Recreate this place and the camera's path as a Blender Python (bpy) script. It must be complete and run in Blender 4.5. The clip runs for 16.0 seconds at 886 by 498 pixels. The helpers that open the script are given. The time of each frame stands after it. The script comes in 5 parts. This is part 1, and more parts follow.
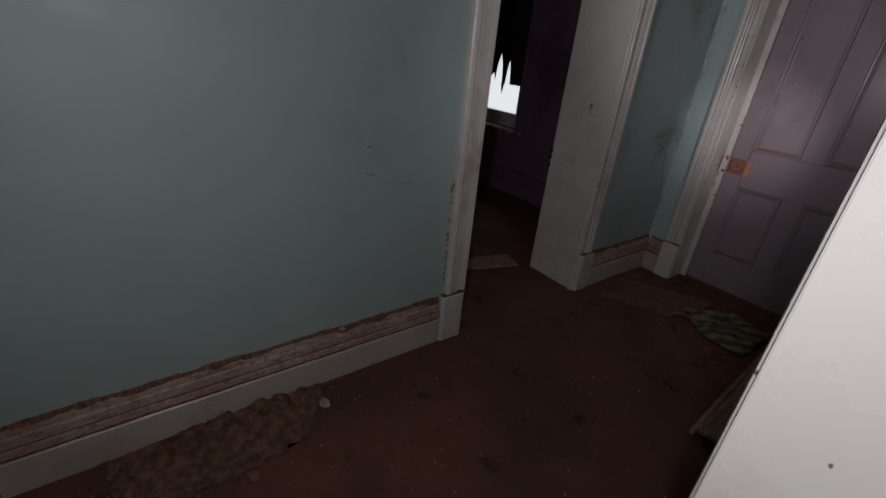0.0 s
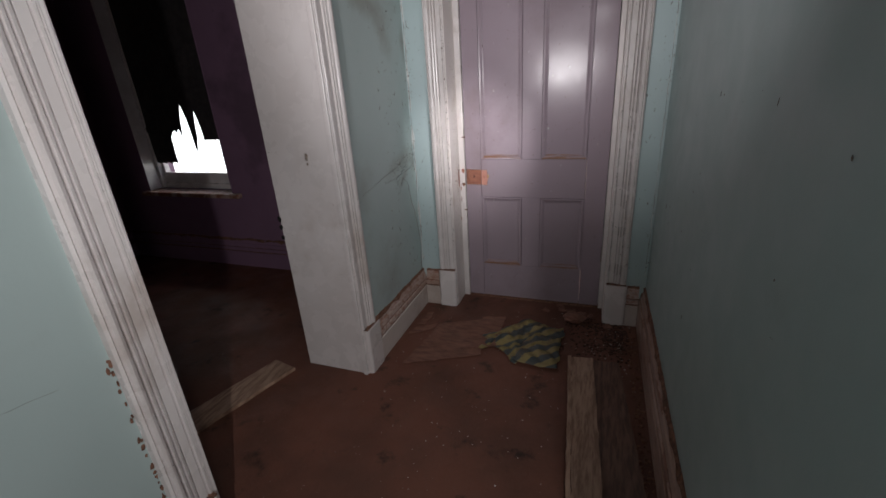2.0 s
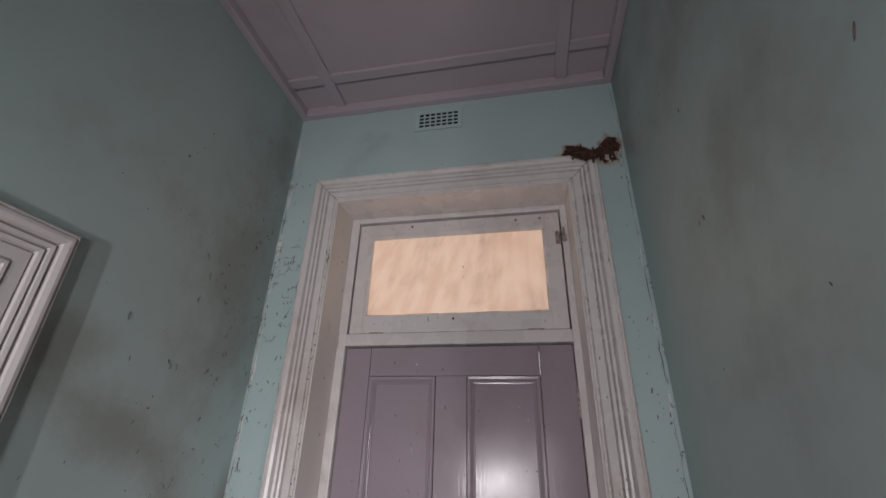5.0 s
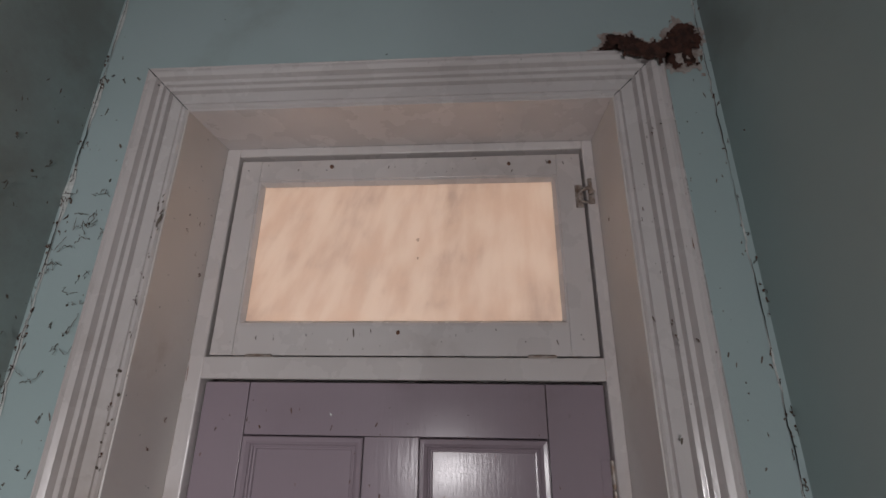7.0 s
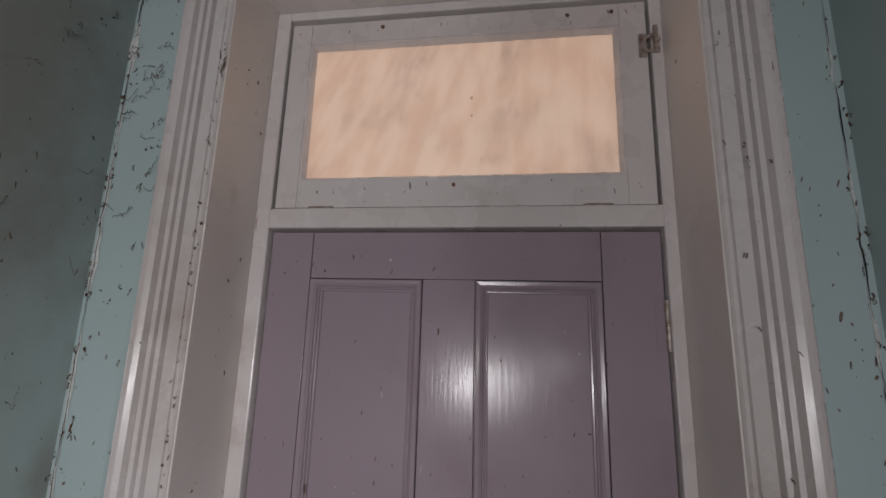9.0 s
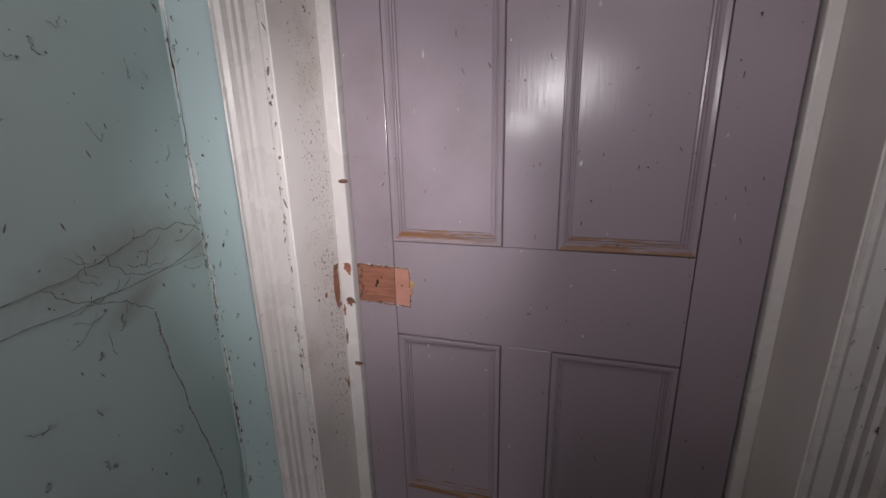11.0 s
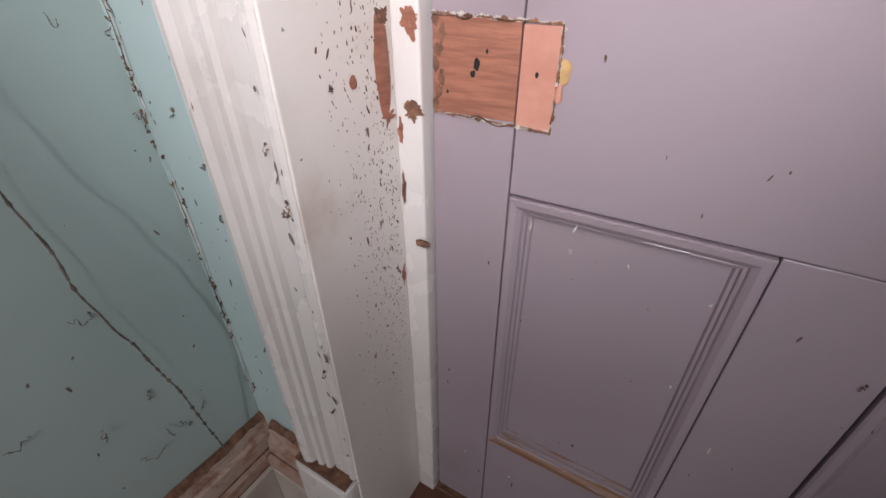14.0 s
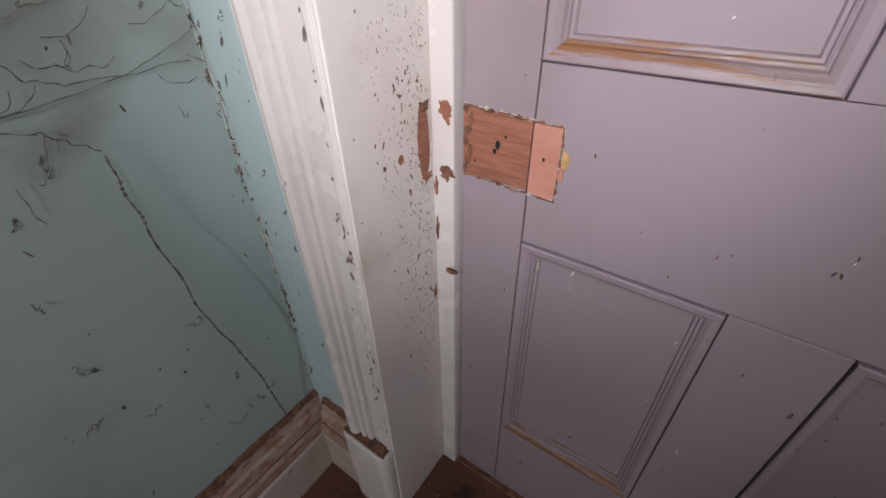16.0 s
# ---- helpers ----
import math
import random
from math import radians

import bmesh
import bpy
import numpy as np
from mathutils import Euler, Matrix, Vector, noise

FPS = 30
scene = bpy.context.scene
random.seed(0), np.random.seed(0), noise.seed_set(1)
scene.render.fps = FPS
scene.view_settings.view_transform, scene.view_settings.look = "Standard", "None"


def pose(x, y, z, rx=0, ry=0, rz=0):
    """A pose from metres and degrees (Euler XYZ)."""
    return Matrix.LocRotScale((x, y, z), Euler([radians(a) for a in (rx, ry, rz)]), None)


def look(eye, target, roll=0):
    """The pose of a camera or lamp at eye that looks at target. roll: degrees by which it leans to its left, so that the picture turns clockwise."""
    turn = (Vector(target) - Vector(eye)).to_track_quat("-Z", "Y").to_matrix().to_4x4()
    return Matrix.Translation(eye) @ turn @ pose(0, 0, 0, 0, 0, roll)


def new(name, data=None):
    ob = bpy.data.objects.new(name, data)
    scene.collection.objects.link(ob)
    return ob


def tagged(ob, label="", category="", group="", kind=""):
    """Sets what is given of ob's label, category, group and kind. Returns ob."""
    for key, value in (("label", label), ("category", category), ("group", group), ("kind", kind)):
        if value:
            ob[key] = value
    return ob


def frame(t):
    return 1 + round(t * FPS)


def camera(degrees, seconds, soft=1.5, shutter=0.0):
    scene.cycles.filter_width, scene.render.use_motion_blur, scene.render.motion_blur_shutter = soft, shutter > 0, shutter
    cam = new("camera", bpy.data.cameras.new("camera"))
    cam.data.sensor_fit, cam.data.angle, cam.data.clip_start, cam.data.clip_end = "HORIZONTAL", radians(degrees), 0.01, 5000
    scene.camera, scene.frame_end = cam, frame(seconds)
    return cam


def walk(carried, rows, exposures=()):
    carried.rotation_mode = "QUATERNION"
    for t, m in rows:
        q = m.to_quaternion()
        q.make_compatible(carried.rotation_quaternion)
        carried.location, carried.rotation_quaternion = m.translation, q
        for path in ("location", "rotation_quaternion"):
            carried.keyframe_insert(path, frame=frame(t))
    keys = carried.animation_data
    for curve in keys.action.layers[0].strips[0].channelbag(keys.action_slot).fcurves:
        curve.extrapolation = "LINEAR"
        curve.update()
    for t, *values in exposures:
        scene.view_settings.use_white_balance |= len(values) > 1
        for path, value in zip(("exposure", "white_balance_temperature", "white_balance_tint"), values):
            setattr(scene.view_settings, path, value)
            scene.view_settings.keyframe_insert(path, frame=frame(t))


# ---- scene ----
cam = camera(93.0, 16.0, soft=1.6)
PATH = [
    (0, (1.08, -3.02, 1.29), (-0.356, -1.918, 0.439), 5.5),
    (0.5, (0.97, -2.95, 1.31), (-0.285, -1.603, 0.529), 5.3),
    (1, (0.86, -2.93, 1.36), (-0.011, -1.281, 0.638), 0.9),
    (1.5, (0.833, -2.837, 1.368), (0.211, -1.083, 0.635), -0.3),
    (2, (0.753, -2.449, 1.332), (0.087, -0.708, 0.607), -3.8),
    (2.5, (0.698, -2.159, 1.37), (0.131, -0.405, 0.594), -4.0),
    (3, (0.649, -1.872, 1.467), (0.14, 0.017, 1.047), -1.6),
    (3.5, (0.597, -1.765, 1.492), (0.311, 0.193, 1.785), -0.7),
    (4, (0.671, -1.626, 1.496), (0.344, 0.17, 2.314), 1.6),
    (4.5, (0.679, -1.629, 1.603), (0.331, 0.138, 2.472), 1.4),
    (4.7, (0.674, -1.587, 1.648), (0.299, 0.178, 2.51), 1.5),
    (6.8, (0.542, -0.884, 1.998), (0.409, 1.0, 2.656), 0.8),
    (7, (0.548, -0.883, 2.022), (0.425, 1.013, 2.645), 0.5),
    (7.5, (0.548, -0.887, 2.034), (0.403, 1.003, 2.672), 0.8),
    (8, (0.53, -0.885, 2.008), (0.371, 0.996, 2.668), 1.6),
    (8.2, (0.524, -0.88, 1.989), (0.343, 1.008, 2.623), 1.5),
    (10.5, (0.456, -0.809, 1.314), (0.06, 1.124, 0.988), 1.8),
    (11, (0.464, -0.834, 1.141), (-0.094, 1.008, 0.596), -1.3),
    (11.5, (0.446, -0.857, 0.992), (-0.225, 0.82, 0.133), -1.6),
    (12, (0.416, -0.882, 0.9), (-0.204, 0.626, -0.259), -2.2),
    (12.5, (0.335, -0.868, 0.878), (-0.169, 0.636, -0.341), 3.2),
    (13, (0.286, -0.713, 0.854), (-0.495, 0.738, -0.279), 0.7),
    (13.5, (0.251, -0.497, 0.889), (-0.618, 0.937, -0.201), 1.0),
    (14, (0.242, -0.39, 0.879), (-0.606, 1.051, -0.219), -0.3),
    (14.5, (0.237, -0.359, 0.884), (-0.626, 1.076, -0.208), -0.9),
    (15, (0.221, -0.35, 0.894), (-0.632, 1.097, -0.193), -0.2),
    (15.5, (0.218, -0.337, 0.923), (-0.634, 1.093, -0.186), 0.2),
    (16, (0.279, -0.431, 1.011), (-0.664, 0.864, -0.187), -1.4),
]
EXPO = [(0.0, -1.95), (0.5, -1.2), (1.0, -0.85), (1.5, -0.4), (2.0, -0.3), (2.5, 0.0), (3.0, -0.3), (3.5, -0.5), (4.5, -0.42), (7.0, -0.68), (8.0, -0.68), (10.5, -0.72), (11.0, -0.5), (11.5, 0.03), (12.0, 0.4), (12.5, 0.65), (13.0, 0.78), (13.5, 0.65), (14.0, 0.4), (14.5, 0.2), (15.0, 0.1), (15.5, -0.05), (16.0, -0.02)]
walk(cam, [(t, look(eye, target, roll)) for t, eye, target, roll in PATH], EXPO)

# ---------------------------------------------------------------- light
world = bpy.data.worlds.new("sky")
scene.world = world
world.use_nodes = True
_sky = world.node_tree.nodes.new("ShaderNodeTexSky")
_sky.sky_type, _sky.sun_disc = "NISHITA", False
_sky.sun_elevation, _sky.sun_rotation = radians(22), radians(25)
_bg = world.node_tree.nodes["Background"]
world.node_tree.links.new(_sky.outputs[0], _bg.inputs[0])
_bg.inputs[1].default_value = 0.12


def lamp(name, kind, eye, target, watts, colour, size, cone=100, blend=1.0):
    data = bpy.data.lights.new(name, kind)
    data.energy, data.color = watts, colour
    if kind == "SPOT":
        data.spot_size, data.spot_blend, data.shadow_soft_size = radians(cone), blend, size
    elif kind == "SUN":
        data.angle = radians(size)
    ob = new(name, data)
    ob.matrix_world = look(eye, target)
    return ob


lamp("sun", "SUN", (1.6, 3.5, 1.55), (0, 0, 0), 4.0, (1.0, 0.90, 0.78), 0.6)
# five fixed stand-ins, all lit at once, for the torch carried through the hall
lamp("torch_standin_start", "SPOT", (1.14, -3.20, 1.45), (-0.3, -2.25, 1.0), 75, (0.985, 0.985, 1.0), 0.02, 165, 1.0)
lamp("torch_standin_hall", "SPOT", (0.32, -2.75, 1.40), (0.44, 0.0, 2.08), 105, (1.0, 0.96, 0.985), 0.025, 72, 1.0)
lamp("torch_standin_doorway", "SPOT", (0.54, -2.38, 1.48), (-0.55, 0.0, 0.75), 21, (1.0, 0.95, 0.96), 0.02, 110, 1.0)
lamp("torch_standin_door", "SPOT", (0.74, -0.88, 1.72), (0.05, 0.0, 1.15), 9.5, (1.0, 0.955, 0.98), 0.02, 95, 1.0)
lamp("torch_standin_lock", "SPOT", (0.33, -0.62, 1.16), (0.03, 0.0, 0.98), 17, (0.99, 0.965, 0.985), 0.02, 76, 1.0)


# ---------------------------------------------------------------- materials
def nodes_of(name):
    mat = bpy.data.materials.new(name)
    mat.use_nodes = True
    tree = mat.node_tree
    return mat, tree, tree.nodes["Principled BSDF"]


def n_noise(tree, scale, detail=4.0, rough=0.55, stretch=(1, 1, 1), shift=(0, 0, 0)):
    co = tree.nodes.new("ShaderNodeTexCoord")
    mp = tree.nodes.new("ShaderNodeMapping")
    mp.inputs["Scale"].default_value = stretch
    mp.inputs["Location"].default_value = shift
    tx = tree.nodes.new("ShaderNodeTexNoise")
    tx.inputs["Scale"].default_value, tx.inputs["Detail"].default_value, tx.inputs["Roughness"].default_value = scale, detail, rough
    tree.links.new(co.outputs["Object"], mp.inputs[0])
    tree.links.new(mp.outputs[0], tx.inputs["Vector"])
    return tx.outputs["Fac"]


def n_ramp(tree, fac, a, b, ca=0.0, cb=1.0):
    r = tree.nodes.new("ShaderNodeMapRange")
    r.interpolation_type = "SMOOTHSTEP"
    for k, v in zip(("From Min", "From Max", "To Min", "To Max"), (a, b, ca, cb)):
        r.inputs[k].default_value = v
    tree.links.new(fac, r.inputs["Value"])
    return r.outputs[0]


def n_mix(tree, fac, a, b):
    m = tree.nodes.new("ShaderNodeMix")
    m.data_type = "RGBA"
    if hasattr(fac, "links"):
        tree.links.new(fac, m.inputs["Factor"])
    else:
        m.inputs["Factor"].default_value = fac
    for key, v in (("A", a), ("B", b)):
        sock = [s for s in m.inputs if s.name == key and s.type == "RGBA"][0]
        if hasattr(v, "links"):
            tree.links.new(v, sock)
        else:
            sock.default_value = (*v, 1)
    return [s for s in m.outputs if s.type == "RGBA"][0]


def n_mul(tree, a, b, op="MULTIPLY"):
    m = tree.nodes.new("ShaderNodeMath")
    m.operation = op
    for i, v in enumerate((a, b)):
        if hasattr(v, "links"):
            tree.links.new(v, m.inputs[i])
        else:
            m.inputs[i].default_value = v
    return m.outputs[0]


def n_specks(tree, scale, size, stretch=(1, 1, 1), keep=0.55):
    """Scattered small marks: the cores of cells, of which only some are kept."""
    co = tree.nodes.new("ShaderNodeTexCoord")
    mp = tree.nodes.new("ShaderNodeMapping")
    mp.inputs["Scale"].default_value = stretch
    wob = tree.nodes.new("ShaderNodeTexNoise")
    wob.inputs["Scale"].default_value = scale * 3
    add = tree.nodes.new("ShaderNodeVectorMath")
    add.operation = "MULTIPLY_ADD"
    add.inputs[1].default_value = (0.35 / scale,) * 3
    v = tree.nodes.new("ShaderNodeTexVoronoi")
    v.inputs["Scale"].default_value = scale
    tree.links.new(co.outputs["Object"], mp.inputs[0])
    tree.links.new(co.outputs["Object"], wob.inputs["Vector"])
    tree.links.new(wob.outputs["Color"], add.inputs[0])
    tree.links.new(mp.outputs[0], add.inputs[2])
    tree.links.new(add.outputs[0], v.inputs["Vector"])
    core = n_ramp(tree, v.outputs["Distance"], size, size * 0.6)
    sep = tree.nodes.new("ShaderNodeSeparateColor")
    tree.links.new(v.outputs["Color"], sep.inputs[0])
    some = n_ramp(tree, sep.outputs[0], keep, keep + 0.02)
    return n_mul(tree, core, some)


def n_bump(tree, bsdf, height, strength, distance=0.01):
    b = tree.nodes.new("ShaderNodeBump")
    b.inputs["Strength"].default_value, b.inputs["Distance"].default_value = strength, distance
    tree.links.new(height, b.inputs["Height"])
    tree.links.new(b.outputs[0], bsdf.inputs["Normal"])


def painted(name, base, alt, dirt, rough=0.5, patch=1.3, dirt_at=(0.60, 0.72), speck=26, speck_size=0.10, keep=0.72, bump=0.25, stretch=(1, 1, 1), grain=90, spec=0.5, wave=2.2, vary=0.08, under=None, chip=(0.68, 0.70), chip_scale=14):
    """Old paint: slow change of tone, grime in clouds, fly specks, chips down to what lies under, brushed relief."""
    mat, tree, bsdf = nodes_of(name)
    col = n_mix(tree, n_ramp(tree, n_noise(tree, patch * 0.8, 3), 0.35, 0.65), base, alt)
    cloud = n_ramp(tree, n_noise(tree, patch, 6, 0.62, shift=(3.1, 1.7, 5.2)), *dirt_at)
    col = n_mix(tree, n_mul(tree, cloud, 0.6), col, dirt)
    if under:
        gone = n_ramp(tree, n_noise(tree, chip_scale, 7, 0.7, stretch), *chip)
        col = n_mix(tree, gone, col, under)
    if speck:
        marks = n_specks(tree, speck, speck_size, keep=keep)
        col = n_mix(tree, n_mul(tree, marks, 0.85), col, (0.035, 0.028, 0.025))
        fine = n_specks(tree, speck * 3.1, speck_size * 0.9, keep=keep + 0.08)
        col = n_mix(tree, n_mul(tree, fine, 0.7), col, (0.07, 0.05, 0.04))
    tree.links.new(col, bsdf.inputs["Base Color"])
    rv = n_ramp(tree, n_noise(tree, 9, 5), 0.3, 0.7, rough - vary, rough + vary)
    tree.links.new(rv, bsdf.inputs["Roughness"])
    bsdf.inputs["Specular IOR Level"].default_value = spec
    h = n_mul(tree, n_noise(tree, grain, 5, 0.6, stretch), n_mul(tree, n_noise(tree, 6, 4), wave), "ADD")
    n_bump(tree, bsdf, h, bump, 0.004)
    return mat


M_wall = painted("blue_green_wall_paint", (0.405, 0.485, 0.475), (0.35, 0.43, 0.42), (0.21, 0.20, 0.175), 0.5, 1.1, (0.52, 0.72), 11, 0.032, 0.80, 0.10, grain=60, spec=0.35)


def stained(mat, spots):
    """Damp and smoke stains of their own shape, and painted web shadow, on a wall: (y, z, half length, half width, tilt
    in degrees).
    """
    tree = mat.node_tree
    bsdf = tree.nodes["Principled BSDF"]
    col = bsdf.inputs["Base Color"].links[0].from_socket
    for k, (y, z, a, w, tilt) in enumerate(spots):
        co, mp = tree.nodes.new("ShaderNodeTexCoord"), tree.nodes.new("ShaderNodeMapping")
        mp.vector_type = "TEXTURE"
        mp.inputs["Location"].default_value = (0, y, z)
        mp.inputs["Rotation"].default_value = (radians(tilt), 0, 0)
        mp.inputs["Scale"].default_value = (9, a, w)
        tree.links.new(co.outputs["Object"], mp.inputs[0])
        ln = tree.nodes.new("ShaderNodeVectorMath")
        ln.operation = "LENGTH"
        tree.links.new(mp.outputs[0], ln.inputs[0])
        d = n_mul(tree, ln.outputs["Value"], n_mul(tree, n_noise(tree, 5.5, 7, 0.68, shift=(k * 3.7, k, 2 * k)), 2.2), "ADD")
        col = n_mix(tree, n_mul(tree, n_ramp(tree, d, 2.25, 1.15), 0.50), col, (0.20, 0.175, 0.14))
    tree.links.new(col, bsdf.inputs["Base Color"])
    return mat


# the three spots below z 1 paint dust smudges and the web's soft shadow
M_west = stained(painted("stained_shadowed_blue_green_wall_paint", (0.405, 0.485, 0.475), (0.35, 0.43, 0.42), (0.23, 0.215, 0.19), 0.5, 1.1, (0.56, 0.76), 11, 0.026, 0.82, 0.10, grain=60, spec=0.35),
                 ((-0.62, 1.74, 0.42, 0.09, -22), (-0.80, 1.88, 0.12, 0.09, 20), (-0.33, 2.25, 0.25, 0.55, 0), (-0.22, 2.85, 0.13, 0.35, 0), (-0.40, 1.58, 0.16, 0.07, -40), (-0.30, 0.96, 0.22, 0.07, 12), (-0.17, 0.93, 0.07, 0.06, 0), (-0.31, 0.86, 0.09, 0.03, 30), (-0.16, 1.55, 0.05, 0.12, 0)))
M_walldoor = painted("pale_blue_wall_paint", (0.45, 0.55, 0.56), (0.40, 0.50, 0.50), (0.25, 0.27, 0.25), 0.45, 1.4, (0.60, 0.78), 18, 0.055, 0.74, 0.2, grain=60, spec=0.4)
M_purple = painted("dull_purple_wall_paint", (0.25, 0.14, 0.215), (0.205, 0.118, 0.18), (0.09, 0.055, 0.075), 0.6, 1.0, speck=12, speck_size=0.07, keep=0.8, bump=0.12)
M_trim = painted("white_gloss_trim_paint", (0.69, 0.645, 0.635), (0.61, 0.56, 0.545), (0.30, 0.22, 0.17), 0.27, 2.0, (0.56, 0.78), 22, 0.06, 0.78, 0.15, grain=40, stretch=(3, 3, 0.4), under=(0.22, 0.12, 0.075), chip=(0.70, 0.72))
M_jamb = painted("grimy_white_jamb_paint", (0.74, 0.69, 0.66), (0.67, 0.62, 0.585), (0.40, 0.31, 0.24), 0.4, 3.2, (0.55, 0.76), 42, 0.07, 0.66, 0.15, grain=40, under=(0.22, 0.12, 0.075), chip=(0.69, 0.71), chip_scale=18)
M_skirt = painted("worn_white_baseboard_paint", (0.52, 0.41, 0.36), (0.44, 0.33, 0.285), (0.28, 0.16, 0.115), 0.45, 2.6, (0.40, 0.62), 28, 0.08, 0.70, 0.5, grain=40, stretch=(0.8, 0.7, 1.5), under=(0.29, 0.145, 0.10), chip=(0.46, 0.62), chip_scale=46)
M_board = painted("grey_white_baseboard_paint", (0.56, 0.50, 0.46), (0.49, 0.43, 0.39), (0.31, 0.21, 0.165), 0.4, 2.6, (0.50, 0.72), 22, 0.07, 0.76, 0.25, grain=40, under=(0.24, 0.12, 0.08), chip=(0.66, 0.70), chip_scale=12)
M_muddy = painted("mud_stained_baseboard_paint", (0.43, 0.30, 0.25), (0.35, 0.23, 0.185), (0.20, 0.10, 0.068), 0.5, 2.4, (0.42, 0.62), 24, 0.08, 0.72, 0.5, grain=40, stretch=(0.45, 0.35, 3.0), under=(0.20, 0.092, 0.058), chip=(0.53, 0.60), chip_scale=14)
M_door = painted("mauve_grey_gloss_door_paint", (0.34, 0.275, 0.315), (0.31, 0.25, 0.285), (0.20, 0.155, 0.16), 0.20, 1.6, (0.52, 0.78), 14, 0.045, 0.80, 0.075, grain=38, stretch=(4, 4, 0.35), wave=0.12, vary=0.02, spec=0.28)
M_doorworn = painted("mauve_paint_worn_to_timber", (0.32, 0.25, 0.28), (0.28, 0.21, 0.24), (0.18, 0.12, 0.10), 0.4, 3.0, (0.5, 0.7), 30, 0.1, 0.7, 0.5, grain=50, stretch=(0.3, 4, 4), under=(0.24, 0.115, 0.06), chip=(0.47, 0.53), chip_scale=16)
M_ceil = painted("pinkish_grey_ceiling_paint", (0.50, 0.43, 0.47), (0.46, 0.39, 0.43), (0.28, 0.23, 0.24), 0.5, 1.0, (0.6, 0.8), 9, 0.05, 0.85, 0.1)


def plain(name, a, b, rough, scale, bump=0.3, stretch=(1, 1, 1), metal=0.0, spec=0.5, lo=0.35, hi=0.65):
    mat, tree, bsdf = nodes_of(name)
    f = n_noise(tree, scale, 7, 0.62, stretch)
    tree.links.new(n_mix(tree, n_ramp(tree, f, lo, hi), a, b), bsdf.inputs["Base Color"])
    tree.links.new(n_ramp(tree, n_noise(tree, scale * 0.4, 4), 0.3, 0.7, rough - 0.08, rough + 0.08), bsdf.inputs["Roughness"])
    bsdf.inputs["Metallic"].default_value = metal
    bsdf.inputs["Specular IOR Level"].default_value = spec
    n_bump(tree, bsdf, f, bump, 0.004)
    return mat


def make_floor_material():
    mat, tree, bsdf = nodes_of("mud_stained_brown_lino")
    col = n_mix(tree, n_ramp(tree, n_noise(tree, 2.2, 6, 0.6), 0.35, 0.68), (0.170, 0.070, 0.047), (0.110, 0.049, 0.034))
    col = n_mix(tree, n_ramp(tree, n_noise(tree, 6, 7, 0.65, shift=(2, 5, 0)), 0.56, 0.72), col, (0.035, 0.020, 0.015))
    col = n_mix(tree, n_mul(tree, n_ramp(tree, n_noise(tree, 30, 6, 0.7), 0.55, 0.75), 0.5), col, (0.16, 0.09, 0.06))
    col = n_mix(tree, n_mul(tree, n_specks(tree, 45, 0.12, keep=0.86), 0.8), col, (0.32, 0.27, 0.22))
    tree.links.new(col, bsdf.inputs["Base Color"])
    tree.links.new(n_ramp(tree, n_noise(tree, 5, 5), 0.3, 0.7, 0.50, 0.75), bsdf.inputs["Roughness"])
    bsdf.inputs["Specular IOR Level"].default_value = 0.3
    n_bump(tree, bsdf, n_mul(tree, n_noise(tree, 60, 6, 0.7), n_noise(tree, 8, 5), "ADD"), 0.4, 0.006)
    return mat


M_floor = make_floor_material()
M_dirt = plain("red_brown_dust_crust", (0.24, 0.115, 0.072), (0.085, 0.040, 0.026), 0.9, 60, 0.8)
M_black = plain("dark_void", (0.006, 0.005, 0.005), (0.012, 0.010, 0.010), 0.9, 8)
M_card = plain("sodden_brown_cardboard", (0.25, 0.118, 0.082), (0.13, 0.060, 0.042), 0.75, 13, 0.6, (1, 3, 1), lo=0.30, hi=0.72)
M_plank = plain("old_dusty_board", (0.43, 0.28, 0.20), (0.24, 0.14, 0.095), 0.7, 14, 0.5, (5, 0.7, 1))
M_damp = plain("damp_dark_board", (0.18, 0.095, 0.065), (0.085, 0.044, 0.031), 0.6, 14, 0.5, (5, 0.7, 1))
M_soil = plain("dark_crumbled_soil", (0.085, 0.045, 0.033), (0.035, 0.019, 0.014), 0.95, 70, 0.8)
M_rubble = plain("earthy_plaster_rubble", (0.22, 0.105, 0.068), (0.085, 0.042, 0.030), 0.95, 30, 0.7)
M_wood = plain("bare_red_pine", (0.35, 0.138, 0.088), (0.23, 0.088, 0.056), 0.6, 30, 0.4, (0.5, 1, 5))
M_primer = plain("salmon_primer", (0.52, 0.245, 0.19), (0.44, 0.195, 0.145), 0.5, 18, 0.25)
M_redmud = plain("dark_red_brown_mud", (0.085, 0.035, 0.024), (0.03, 0.014, 0.010), 0.95, 55, 1.0)
M_plaster = plain("broken_plaster_edge", (0.50, 0.46, 0.43), (0.32, 0.25, 0.22), 0.9, 40, 0.7)
M_steel = plain("painted_over_steel", (0.45, 0.40, 0.37), (0.22, 0.15, 0.11), 0.45, 60, 0.4, metal=0.3)
M_dark = plain("blackened_blind_cloth", (0.020, 0.016, 0.017), (0.035, 0.027, 0.027), 0.85, 18, 0.3)


